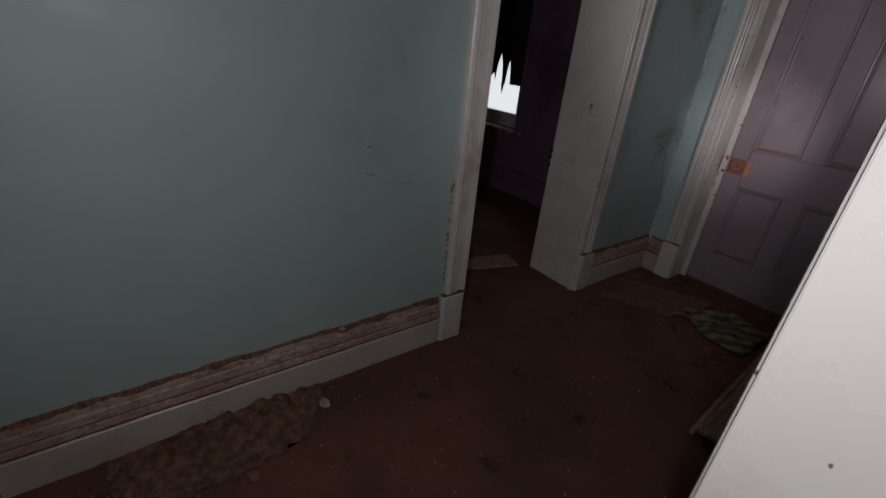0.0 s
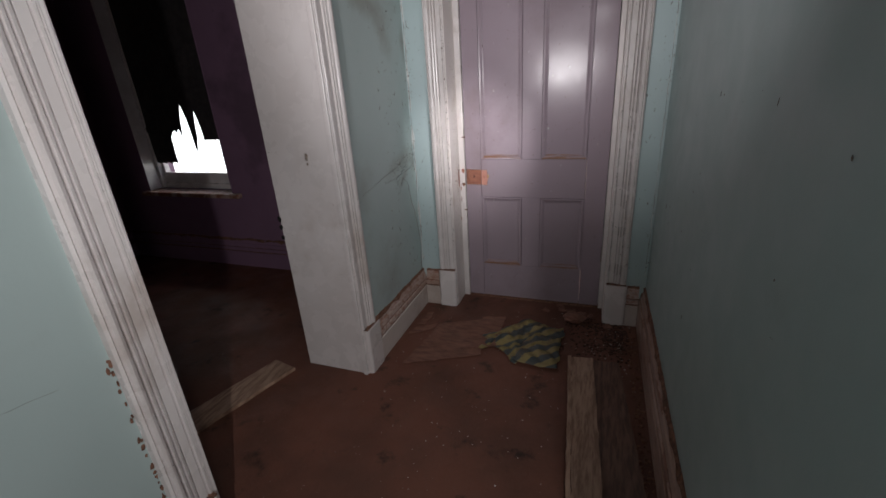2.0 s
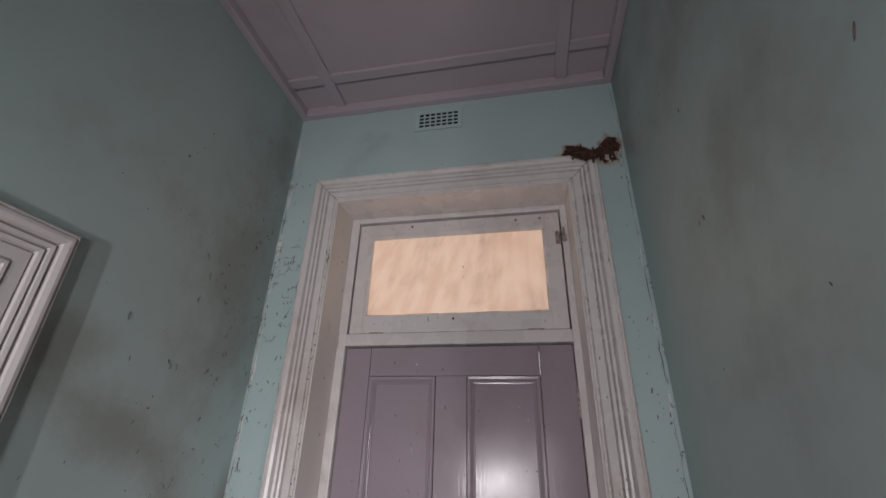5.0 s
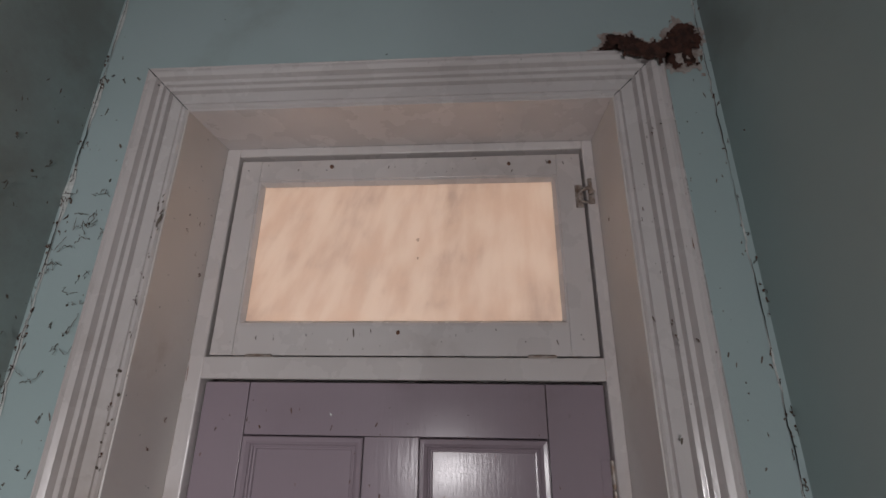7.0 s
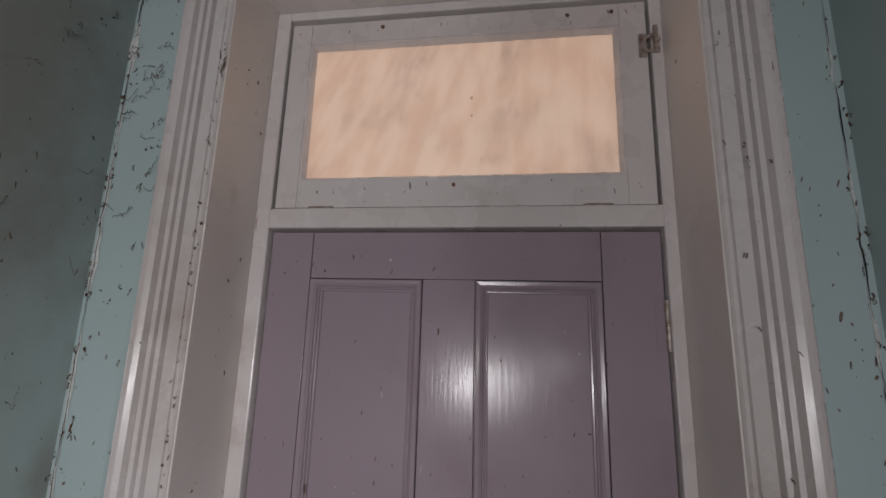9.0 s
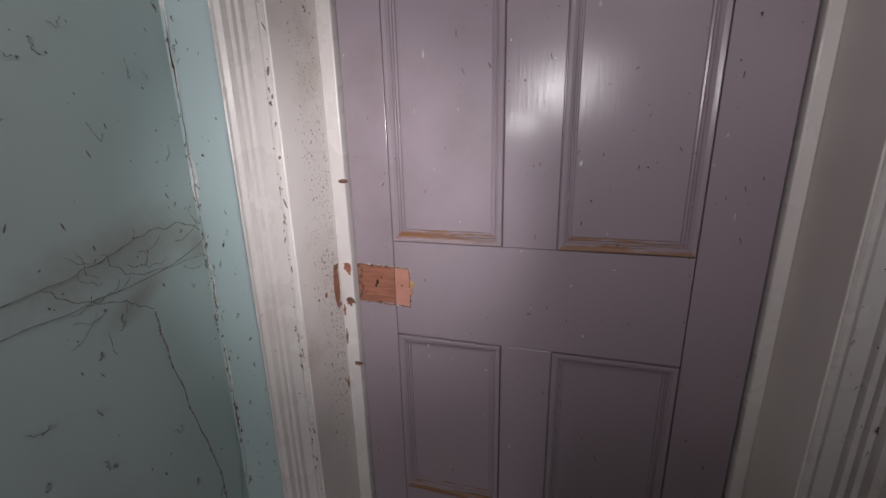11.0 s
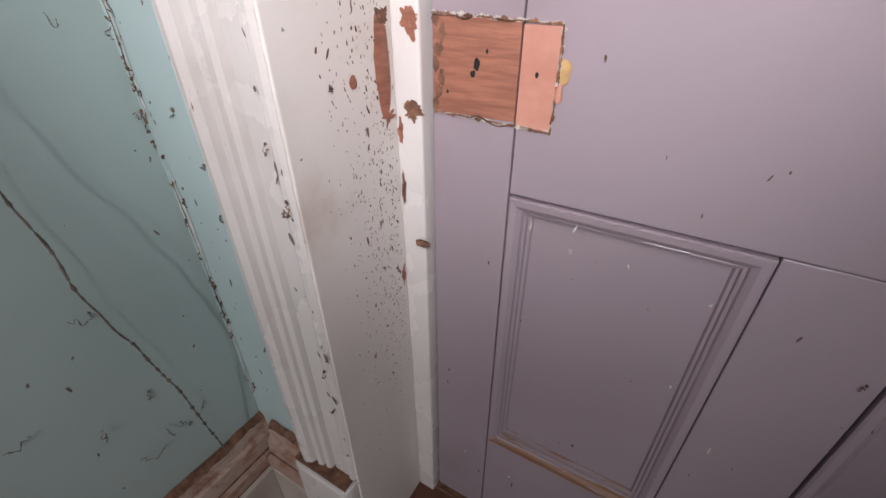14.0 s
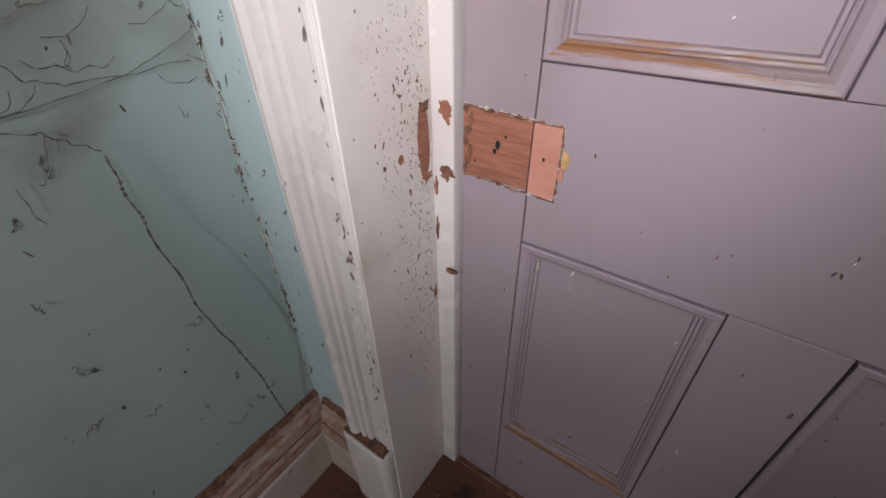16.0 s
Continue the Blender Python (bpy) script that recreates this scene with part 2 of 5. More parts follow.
# ---------------------------------------------------------------- mesh helpers
def part(name, bm, material, parent=None, label="", smooth=False):
    """Links a bmesh (in world metres) as one mesh object, under a thing or part."""
    mesh = bpy.data.meshes.new(name)
    bmesh.ops.recalc_face_normals(bm, faces=bm.faces[:])
    bm.to_mesh(mesh)
    bm.free()
    for m in material if isinstance(material, (list, tuple)) else [material]:
        mesh.materials.append(m)
    if smooth:
        for p in mesh.polygons:
            p.use_smooth = True
    ob = new(name, mesh)
    if parent:
        base = parent.matrix_world.translation if parent.parent is None else parent.parent.matrix_world.translation
        base = Vector(parent["base"]) if "base" in parent else Vector((0, 0, 0))
        mesh.transform(Matrix.Translation(-base))
        ob.parent = parent
        ob["base"] = tuple(base)
    else:
        ob["base"] = (0.0, 0.0, 0.0)
    if label:
        tagged(ob, label)
    return ob


def thing(name, base, label, category, group="", kind=""):
    """An Empty at the base of a thing, under which its parts go."""
    ob = new(name)
    ob.empty_display_size = 0.05
    ob.location = base
    ob["base"] = tuple(float(v) for v in base)
    return tagged(ob, label, category, group, kind)


def box(bm, x0, x1, y0, y1, z0, z1, bevel=0.0, seg=2):
    made = bmesh.ops.create_cube(bm, size=1)["verts"]
    for v in made:
        v.co = Vector(((x0 + x1) / 2 + v.co.x * (x1 - x0), (y0 + y1) / 2 + v.co.y * (y1 - y0), (z0 + z1) / 2 + v.co.z * (z1 - z0)))
    if bevel:
        edges = list({e for v in made for e in v.link_edges})
        bmesh.ops.bevel(bm, geom=edges, offset=bevel, segments=seg, affect="EDGES", profile=0.5)
    return bm


def boxes(*rows, bevel=0.0):
    bm = bmesh.new()
    for r in rows:
        box(bm, *r, bevel=bevel)
    return bm


def sweep(profile, a, b, u, v, start=0.0, end=0.0, bm=None, steps=1, wobble=0.0):
    """A moulding from a to b: profile points (p along u, q along v); start and end are the mitres, in lengths per p."""
    bm = bm or bmesh.new()
    a, b, u, v = Vector(a), Vector(b), Vector(u), Vector(v)
    d = (b - a).normalized()
    rings = []
    for i in range(steps + 1):
        k = i / steps
        ring = []
        for p, q in profile:
            lo, hi = a + d * (start * p), b + d * (end * p)
            at = lo.lerp(hi, k) + u * p + v * q
            if wobble and q > 0:
                at += v * wobble * noise.noise(at * 9) + u * wobble * noise.noise(at * 7 + Vector((3, 1, 2))) * (1 if p > 0 else 0)
            ring.append(bm.verts.new(at))
        rings.append(ring)
    n = len(profile)
    for r0, r1 in zip(rings, rings[1:]):
        for i in range(n):
            bm.faces.new((r0[i], r0[(i + 1) % n], r1[(i + 1) % n], r1[i]))
    bm.faces.new(rings[0])
    bm.faces.new(rings[-1][::-1])
    return bm


def blob(bm, centre, size, seed, detail=2, rough=0.35):
    """An uneven lump."""
    made = bmesh.ops.create_icosphere(bm, subdivisions=detail, radius=1)["verts"]
    off = Vector((seed * 1.37, seed * 0.71, seed * 2.13))
    for v in made:
        k = 1 + rough * noise.noise(v.co * 1.6 + off) + rough * 0.5 * noise.noise(v.co * 4.1 + off)
        v.co = Vector(centre) + Vector((v.co.x * size[0] * k, v.co.y * size[1] * k, v.co.z * size[2] * k))
    return bm


def sheet(corners, nx, ny, thick, lift, seed, ragged=0.0, freq=6.0):
    """A thin, uneven sheet lying between four corners (x, y), with ragged edges; lift(x, y) gives its height."""
    bm = bmesh.new()
    c = [Vector((*p, 0)) for p in corners]
    off = Vector((seed * 3.3, seed * 1.9, 0))
    rows_v = []
    for side in (1, 0):
        grid = []
        for j in range(ny + 1):
            row = []
            for i in range(nx + 1):
                s, t = i / nx, j / ny
                p = c[0].lerp(c[1], s).lerp(c[3].lerp(c[2], s), t)
                if i in (0, nx) or j in (0, ny):
                    p += Vector((noise.noise(p * 22 + off), noise.noise(p * 22 - off), 0)) * ragged
                z = lift(p.x, p.y) + 0.6 * thick * noise.noise(p * freq + off)
                row.append(bm.verts.new((p.x, p.y, max(z, 0.0015) + thick * side)))
            grid.append(row)
        rows_v.append(grid)
    top, bot = rows_v
    for j in range(ny):
        for i in range(nx):
            bm.faces.new((top[j][i], top[j][i + 1], top[j + 1][i + 1], top[j + 1][i]))
            bm.faces.new((bot[j][i], bot[j + 1][i], bot[j + 1][i + 1], bot[j][i + 1]))
    rim = [(0, i) for i in range(nx)] + [(j, nx) for j in range(ny)] + [(ny, i) for i in range(nx, 0, -1)] + [(j, 0) for j in range(ny, 0, -1)]
    for (j0, i0), (j1, i1) in zip(rim, rim[1:] + rim[:1]):
        bm.faces.new((top[j0][i0], bot[j0][i0], bot[j1][i1], top[j1][i1]))
    return bm


# ---------------------------------------------------------------- the plan, in metres
XL, XR = -0.274, 1.045         # faces of the hall's side walls
YW = -0.155                     # hall face of the front wall
YP = 0.10                      # purple room's face of the front wall
YO = 0.38                      # outer face of the wall with the window
YD = 0.15                      # outer face of the wall with the front door
HC = 3.05                      # ceiling
LT = 0.330                     # thickness of the wall to the purple room
DX0, DX1, DH = -0.040, 0.838, 2.572   # front door opening between its linings
LY0, LY1, LH = -1.85, -0.948, 1.985    # doorway to the purple room
NY0, NY1 = -4.50, -3.655                # second doorway in the same wall
RY0, RY1, RH = -3.80, -2.70, 2.02     # doorway on the other side
WX0, WX1, WZ0, WZ1 = -2.93, -2.00, 0.625, 2.35  # window of the purple room
PXL = -3.35                    # far wall of the purple room
YB = -5.2


def wall(name, label, rows, pick, mats):
    bm = boxes(*rows)
    bmesh.ops.recalc_face_normals(bm, faces=bm.faces[:])
    for f in bm.faces:
        f.material_index = pick(f.calc_center_median(), f.normal)
    return tagged(part(name, bm, mats), label, "wall", kind="structure")


# floor: one uneven sheet
def make_floor():
    bm = bmesh.new()
    nx, ny = 150, 130
    x0, x1, y0, y1 = PXL - 0.2, 3.2, YB - 0.2, YO
    grid = [[bm.verts.new((x0 + (x1 - x0) * i / nx, y0 + (y1 - y0) * j / ny, 0)) for i in range(nx + 1)] for j in range(ny + 1)]
    for row in grid:
        for v in row:
            v.co.z = 0.0025 * noise.noise(v.co * 3.1) + 0.0015 * noise.noise(v.co * 9.0) - 0.002
    for j in range(ny):
        for i in range(nx):
            bm.faces.new((grid[j][i], grid[j][i + 1], grid[j + 1][i + 1], grid[j + 1][i]))
    tagged(part("floor", bm, M_floor, smooth=True), "red-brown mud-stained lino floor with grit", "floor", kind="structure")
    tagged(part("floor_slab", boxes((x0, x1, y0, y1, -0.25, -0.02)), M_dirt), "earth bed under the lino floor", "floor", kind="structure")


make_floor()
tagged(part("ground", boxes((-400, 400, YO + 0.002, 800, -0.4, -0.15)), M_card), "pale bare ground outside the house", "ground", kind="structure")

hall_or_purple = lambda c, n: 1 if (n.x < -0.5 and c.x < XL - LT + 0.01) else 0
wall("wall_west", "blue-green plaster hall wall, stained near the corner, web shadow painted in", [
    (XL - LT, XL, LY1, YP - 0.0005, 0, HC), (XL - LT, XL, NY1, LY0, 0, HC), (XL - LT, XL, LY0, LY1, LH, HC), (XL - LT, XL, YB, NY0, 0, HC), (XL - LT, XL, NY0, NY1, LH, HC)], hall_or_purple, [M_west, M_purple])
wall("wall_east", "blue-green plaster hall wall with scuffs and dents", [
    (XR, XR + 0.26, RY1, YW, 0, HC), (XR, XR + 0.26, YB, RY0, 0, HC), (XR, XR + 0.26, RY0, RY1, RH, HC)], lambda c, n: 0, [M_wall])
wall("wall_front", "pale blue plaster wall round the front door", [
    (XL, DX0, YW, YD, 0, HC), (DX1, XR, YW, YD, 0, HC), (DX0, DX1, YW, YD, DH, HC), (XR, XR + 0.26, YW, YD, 0, HC)], lambda c, n: 0, [M_walldoor])
wall("wall_window", "dull purple plaster wall with a deep window", [
    (PXL, WX0, YP, YO, 0, HC), (WX1, XL - 0.001, YP, YO, 0, HC), (WX0, WX1, YP, YO, 0, WZ0), (WX0, WX1, YP, YO, WZ1, HC)], lambda c, n: 0, [M_purple])
wall("wall_purple_far", "dark purple plaster wall in deep shade", [(PXL - 0.2, PXL, YB, YO, 0, HC)], lambda c, n: 0, [M_purple])
wall("wall_back", "plain plaster wall behind the walker", [(PXL - 0.2, 3.2, YB - 0.2, YB, 0, HC)], lambda c, n: 0, [M_wall])
wall("wall_side_room", "plain plaster walls of the side room", [(3.0, 3.2, YB, YO, 0, HC), (XR + 0.26, 3.0, YO - 0.2, YO, 0, HC)], lambda c, n: 0, [M_wall])


def make_ceiling():
    bm = boxes((PXL - 0.2, 3.2, YB - 0.2, YO, HC + 0.012, HC + 0.15))
    e = 0.004
    # cornice strips and the battens of the panelled border, in the hall only
    for x0, x1, y0, y1, h in ((XL, XL + 0.03, YB, YW, 0.03), (XR - 0.03, XR, YB, YW, 0.03), (XL + 0.03, XR - 0.03, YW - 0.03, YW, 0.03),
                              (XL + 0.17, XL + 0.215, YB, YW - 0.03, 0.0), (XR - 0.215, XR - 0.17, YB, YW - 0.03, 0.0),
                              (XL + 0.03, XL + 0.17, YW - 0.20, YW - 0.155, 0.0), (XL + 0.215, XR - 0.215, YW - 0.20, YW - 0.155, 0.0), (XR - 0.17, XR - 0.03, YW - 0.20, YW - 0.155, 0.0),
                              (XL + 0.215, XR - 0.215, -2.45, -2.405, 0.0)):
        box(bm, x0, x1, y0, y1, HC - h - (0 if h else 0.002), HC + 0.014, bevel=e)
    tagged(part("ceiling", bm, M_ceil), "pinkish-grey board ceiling with batten border", "ceiling", kind="structure")


make_ceiling()

ARCH = [(0, 0), (0, 0.013), (0.003, 0.017), (0.009, 0.017), (0.012, 0.007), (0.015, 0.014), (0.038, 0.014), (0.041, 0.006), (0.044, 0.019), (0.051, 0.021), (0.054, 0.009), (0.058, 0.022), (0.065, 0.024),
        (0.069, 0.011), (0.075, 0.027), (0.084, 0.031), (0.091, 0.030), (0.094, 0.021), (0.099, 0.026), (0.105, 0.020), (0.105, 0)]
SKIRT = [(0, 0), (0, 0.030), (0.122, 0.030), (0.128, 0.024), (0.137, 0.024), (0.142, 0.032), (0.162, 0.030), (0.166, 0.021), (0.171, 0.023), (0.197, 0.019), (0.202, 0.013), (0.222, 0.010), (0.232, 0.004), (0.232, 0)]
SKIRT_BOARD = SKIRT[:4] + [(0.132, 0.024), (0.132, 0)]
SKIRT_TOP = [(0.1325, 0), (0.1325, 0.024)] + SKIRT[4:]
PLH = 0.245


def crust(a, b, out, parent, seed):
    """The ragged band of dust where the plaster meets the top of a baseboard."""
    bm = bmesh.new()
    a, b, out = Vector(a), Vector(b), Vector(out)
    n = max(8, int((b - a).length / 0.008))
    lows, highs, fronts = [], [], []
    for i in range(n + 1):
        p = a.lerp(b, i / n)
        h = 0.002 + 0.010 * max(0.0, noise.noise(Vector((i * 0.06, seed, 0))) + 0.25) + 0.010 * max(0, noise.noise(Vector((i * 0.31, seed, 4))))
        drop = 0.004 + 0.020 * max(0.0, 0.25 + noise.noise(Vector((i * 0.11, seed, 13)))) + 0.006 * noise.noise(Vector((i * 0.7, seed, 17)))
        lows.append(bm.verts.new(p + Vector((0, 0, -max(drop, 0.002))) + out * (0.0115 + 0.25 * max(0.0, drop - 0.008))))
        fronts.append(bm.verts.new(p + Vector((0, 0, h * 0.45)) + out * (0.0055 + 0.0035 * noise.noise(Vector((i * 0.4, seed, 9))))))
        highs.append(bm.verts.new(p + Vector((0, 0, h)) + out * 0.001))
    for i in range(n):
        bm.faces.new((lows[i], lows[i + 1], fronts[i + 1], fronts[i]))
        bm.faces.new((fronts[i], fronts[i + 1], highs[i + 1], highs[i]))
    return part("dirt_crust", bm, M_dirt, parent, "ragged red-brown dust along the top edge")


def baseboard(name, a, b, out, label, start=0.0, end=0.0, seed=1.0, mat=None):
    n = max(2, int((Vector(b) - Vector(a)).length / 0.12))
    # mitres in a baseboard follow the thickness, so the ends are simply butted
    ob = tagged(part(name, sweep(SKIRT_BOARD, a, b, (0, 0, 1), out, steps=n, wobble=0.0008), mat or M_board), label, "baseboard", kind="structure")
    part("moulding", sweep(SKIRT_TOP, a, b, (0, 0, 1), out, steps=n, wobble=0.0010), mat or M_skirt, ob, "moulded top with paint flaking to red")
    for z, q, w in ((0.1325, 0.0243, 0.0042), (0.1680, 0.0215, 0.0022)):
        part("groove_dirt", sweep([(z - w, q - 0.004), (z - w * 0.8, q + 0.0022), (z + w * 0.8, q + 0.0022), (z + w, q - 0.004)], a, b, (0, 0, 1), out, steps=n * 4, wobble=0.0022), M_dirt, ob, "red-brown dirt packed in the groove")
    up = Vector((0, 0, 0.232))
    crust(Vector(a) + up, Vector(b) + up, out, ob, seed)
    return ob


CASE_Y = 0.135   # how far a plinth reaches past the opening
baseboard("baseboard_west_far", (XL, LY1 + CASE_Y, 0), (XL, YW, 0), (1, 0, 0), "white moulded baseboard, flaking, with red dust on top", seed=1.1)
baseboard("baseboard_west_near", (XL, NY1 + CASE_Y, 0), (XL, LY0 - CASE_Y, 0), (1, 0, 0), "white moulded baseboard, chipped, with red dust on top", seed=2.3)
baseboard("baseboard_east", (XR, RY1 + CASE_Y, 0), (XR, YW, 0), (-1, 0, 0), "mud-stained moulded baseboard along the hall wall", seed=3.7, mat=M_muddy)
baseboard("baseboard_front_west", (XL + 0.032, YW, 0), (DX0 - 0.112, YW, 0), (0, -1, 0), "short white baseboard beside the front door", seed=4.1)
baseboard("baseboard_front_east", (DX1 + 0.112, YW, 0), (XR - 0.032, YW, 0), (0, -1, 0), "short white baseboard beside the front door", seed=5.9)
baseboard("baseboard_purple", (PXL, YP, 0), (XL - LT, YP, 0), (0, -1, 0), "dusty purple-painted baseboard under the window", seed=6.4, mat=M_purple)
baseboard("baseboard_purple_far", (PXL, YB, 0), (PXL, YP - 0.032, 0), (1, 0, 0), "dusty purple-painted baseboard along the side wall", seed=7.7, mat=M_purple)


def plinth(parent, x0, x1, y0, y1):
    bm = box(bmesh.new(), x0, x1, y0, y1, 0.0, PLH)
    upright = [e for e in bm.edges if abs(e.verts[0].co.z - e.verts[1].co.z) > 0.1]
    bmesh.ops.bevel(bm, geom=upright, offset=min(x1 - x0, y1 - y0) * 0.45, segments=5, affect="EDGES", profile=0.5)
    bmesh.ops.bevel(bm, geom=[e for e in bm.edges if min(v.co.z for v in e.verts) > PLH - 0.001], offset=0.004, segments=2, affect="EDGES", profile=0.5)
    ob = part("plinth_block", bm, M_trim, parent)
    # a gap of dark dirt between the block and the moulding above it
    part("dirt_line", box(bmesh.new(), x0 + 0.006, x1 - 0.006, y0 + 0.006, y1 - 0.002, PLH - 0.001, PLH + 0.006), M_dirt, ob)
    return ob


def casing_front():
    t = thing("door_casing", ((DX0 + DX1) / 2, YW, 0), "white fluted door casing with plinth blocks, paint cracked", "door casing", kind="structure")
    z0 = PLH + 0.006
    part("architrave", sweep(ARCH, (DX0, YW, z0), (DX0, YW, DH), (-1, 0, 0), (0, -1, 0), 0, 1), M_trim, t)
    part("architrave", sweep(ARCH, (DX1, YW, z0), (DX1, YW, DH), (1, 0, 0), (0, -1, 0), 0, 1), M_trim, t)
    part("architrave", sweep(ARCH, (DX0, YW, DH), (DX1, YW, DH), (0, 0, 1), (0, -1, 0), -1, 1), M_trim, t)
    # open mitres at the two upper corners
    for x, sx in ((DX0, -1), (DX1, 1)):
        bm = bmesh.new()
        rows = []
        for k, (p, q) in enumerate(ARCH[1:-1]):
            w = 0.0006 + 0.0005 * noise.noise(Vector((k * 0.9, x, 2)))
            rows.append([bm.verts.new((x + sx * (p + e * w), YW - q - 0.0006, DH + p - e * w)) for e in (-1, 1)])
        for a, b in zip(rows, rows[1:]):
            bm.faces.new((a[0], a[1], b[1], b[0]))
        part("mitre_gap", bm, M_black, t, "dark open mitre joint")
    plinth(t, DX0 - 0.112, DX0 + 0.001, YW - 0.040, YW - 0.0005)
    plinth(t, DX1 - 0.001, DX1 + 0.112, YW - 0.040, YW - 0.0005)
    # linings of the deep opening
    part("jamb_lining", box(bmesh.new(), DX0, DX0 + 0.004, YW - 0.013, 0.10, 0, DH, 0.0015), M_jamb, t)
    part("jamb_lining", box(bmesh.new(), DX1 - 0.004, DX1, YW - 0.013, 0.10, 0, DH, 0.0015), M_jamb, t)
    part("head_lining", box(bmesh.new(), DX0 + 0.004, DX1 - 0.004, YW - 0.013, 0.10, DH - 0.004, DH, 0.0015), M_trim, t)
    # rebated frame against which the door shuts
    part("frame_post", box(bmesh.new(), DX0 + 0.004, -0.002, -0.018, 0.06, 0, DH - 0.004, 0.003), M_trim, t)
    part("frame_post", box(bmesh.new(), 0.810, DX1 - 0.004, -0.018, 0.06, 0, DH - 0.004, 0.003), M_trim, t)
    part("frame_head", box(bmesh.new(), -0.002, 0.810, -0.018, 0.06, DH - 0.026, DH - 0.004, 0.003), M_trim, t)
    part("transom", box(bmesh.new(), -0.002, 0.810, -0.020, 0.06, 2.034, 2.078, 0.003), M_trim, t)
    part("threshold", box(bmesh.new(), DX0, DX1, -0.01, YD, -0.02, 0.004, 0.002), M_dirt, t)
    # unseen strips added behind door and sash to keep daylight out of the gaps
    for x0, x1, z0, z1 in ((-0.002, 0.014, 0.004, 2.034), (0.794, 0.810, 0.004, 2.034), (0.014, 0.794, 0.004, 0.024), (0.014, 0.794, 2.016, 2.034)):
        part("door_gap_block", box(bmesh.new(), x0, x1, 0.0415, 0.058, z0, z1), M_trim, t)
    for x0, x1, z0, z1 in ((-0.002, 0.014, 2.078, 2.540), (0.794, 0.810, 2.078, 2.540), (0.014, 0.794, 2.078, 2.096), (0.014, 0.794, 2.522, 2.540)):
        part("sash_gap_block", box(bmesh.new(), x0, x1, 0.0315, 0.058, z0, z1), M_trim, t)
    return t


casing_front()

# ---------------------------------------------------------------- front door
PX = (0.095, 0.340, 0.447, 0.695)
PZ = (0.235, 0.680, 0.905, 1.929)
PANEL = [(0.0022, 0), (0.0022, 0.0165), (0.004, 0.0185), (0.011, 0.0175), (0.0165, 0.013), (0.018, 0.0095), (0.0195, 0.0105), (0.0215, 0.0095), (0.0225, 0.005), (0.0255, 0.0045), (0.027, 0.0015), (0.027, 0)]


def front_door():
    d = thing("door_1", (0.404, 0.0, 0.006), "closed mauve-grey four-panel wooden door with a bare lock patch", "door", kind="structure")
    g, y0, y1, r = 0.0008, 0.0, 0.04, 0.0012
    part("stile", box(bmesh.new(), 0.001, PX[0] - g, y0, y1, 0.008, 2.028, r), M_door, d)
    part("stile", box(bmesh.new(), PX[3] + g, 0.807, y0, y1, 0.008, 2.028, r), M_door, d)
    for z0, z1 in ((0.008, PZ[0]), (PZ[1], PZ[2]), (PZ[3], 2.028)):
        part("rail", box(bmesh.new(), PX[0] + g, PX[3] - g, y0 + 0.0006, y1, z0, z1, r), M_door, d)
    for z0, z1 in ((PZ[0], PZ[1]), (PZ[2], PZ[3])):
        part("muntin", box(bmesh.new(), PX[1], PX[2], y0 + 0.0004, y1, z0 + g, z1 - g, r), M_door, d)
        for x0, x1 in ((PX[0], PX[1]), (PX[2], PX[3])):
            p = part("panel", box(bmesh.new(), x0 - 0.004, x1 + 0.004, 0.014, 0.030, z0 - 0.004, z1 + 0.004, 0.001), M_door, d)
            y = 0.0139
            part("moulding", sweep(PANEL, (x0, y, z0), (x0, y, z1), (1, 0, 0), (0, -1, 0), 1, -1), M_door, p)
            part("moulding", sweep(PANEL, (x1, y, z0), (x1, y, z1), (-1, 0, 0), (0, -1, 0), 1, -1), M_door, p)
            part("moulding", sweep(PANEL, (x0, y, z1), (x1, y, z1), (0, 0, -1), (0, -1, 0), 1, -1), M_door, p)
            part("moulding", sweep(PANEL, (x0, y, z0), (x1, y, z0), (0, 0, 1), (0, -1, 0), 1, -1), M_doorworn, p, "bottom moulding with paint worn to bare timber")
    # bare patch left by an old rim lock
    part("lock_patch", box(bmesh.new(), 0.003, PX[0] - g, -0.0016, 0.002, 0.757, 0.846, 0.0006), M_wood, d, "bare red timber where the lock was")
    part("lock_patch", box(bmesh.new(), PX[0] + g, 0.131, -0.0014, 0.002, 0.752, 0.842, 0.0006), M_primer, d, "salmon primer where the lock was")
    return d


DOOR = front_door()


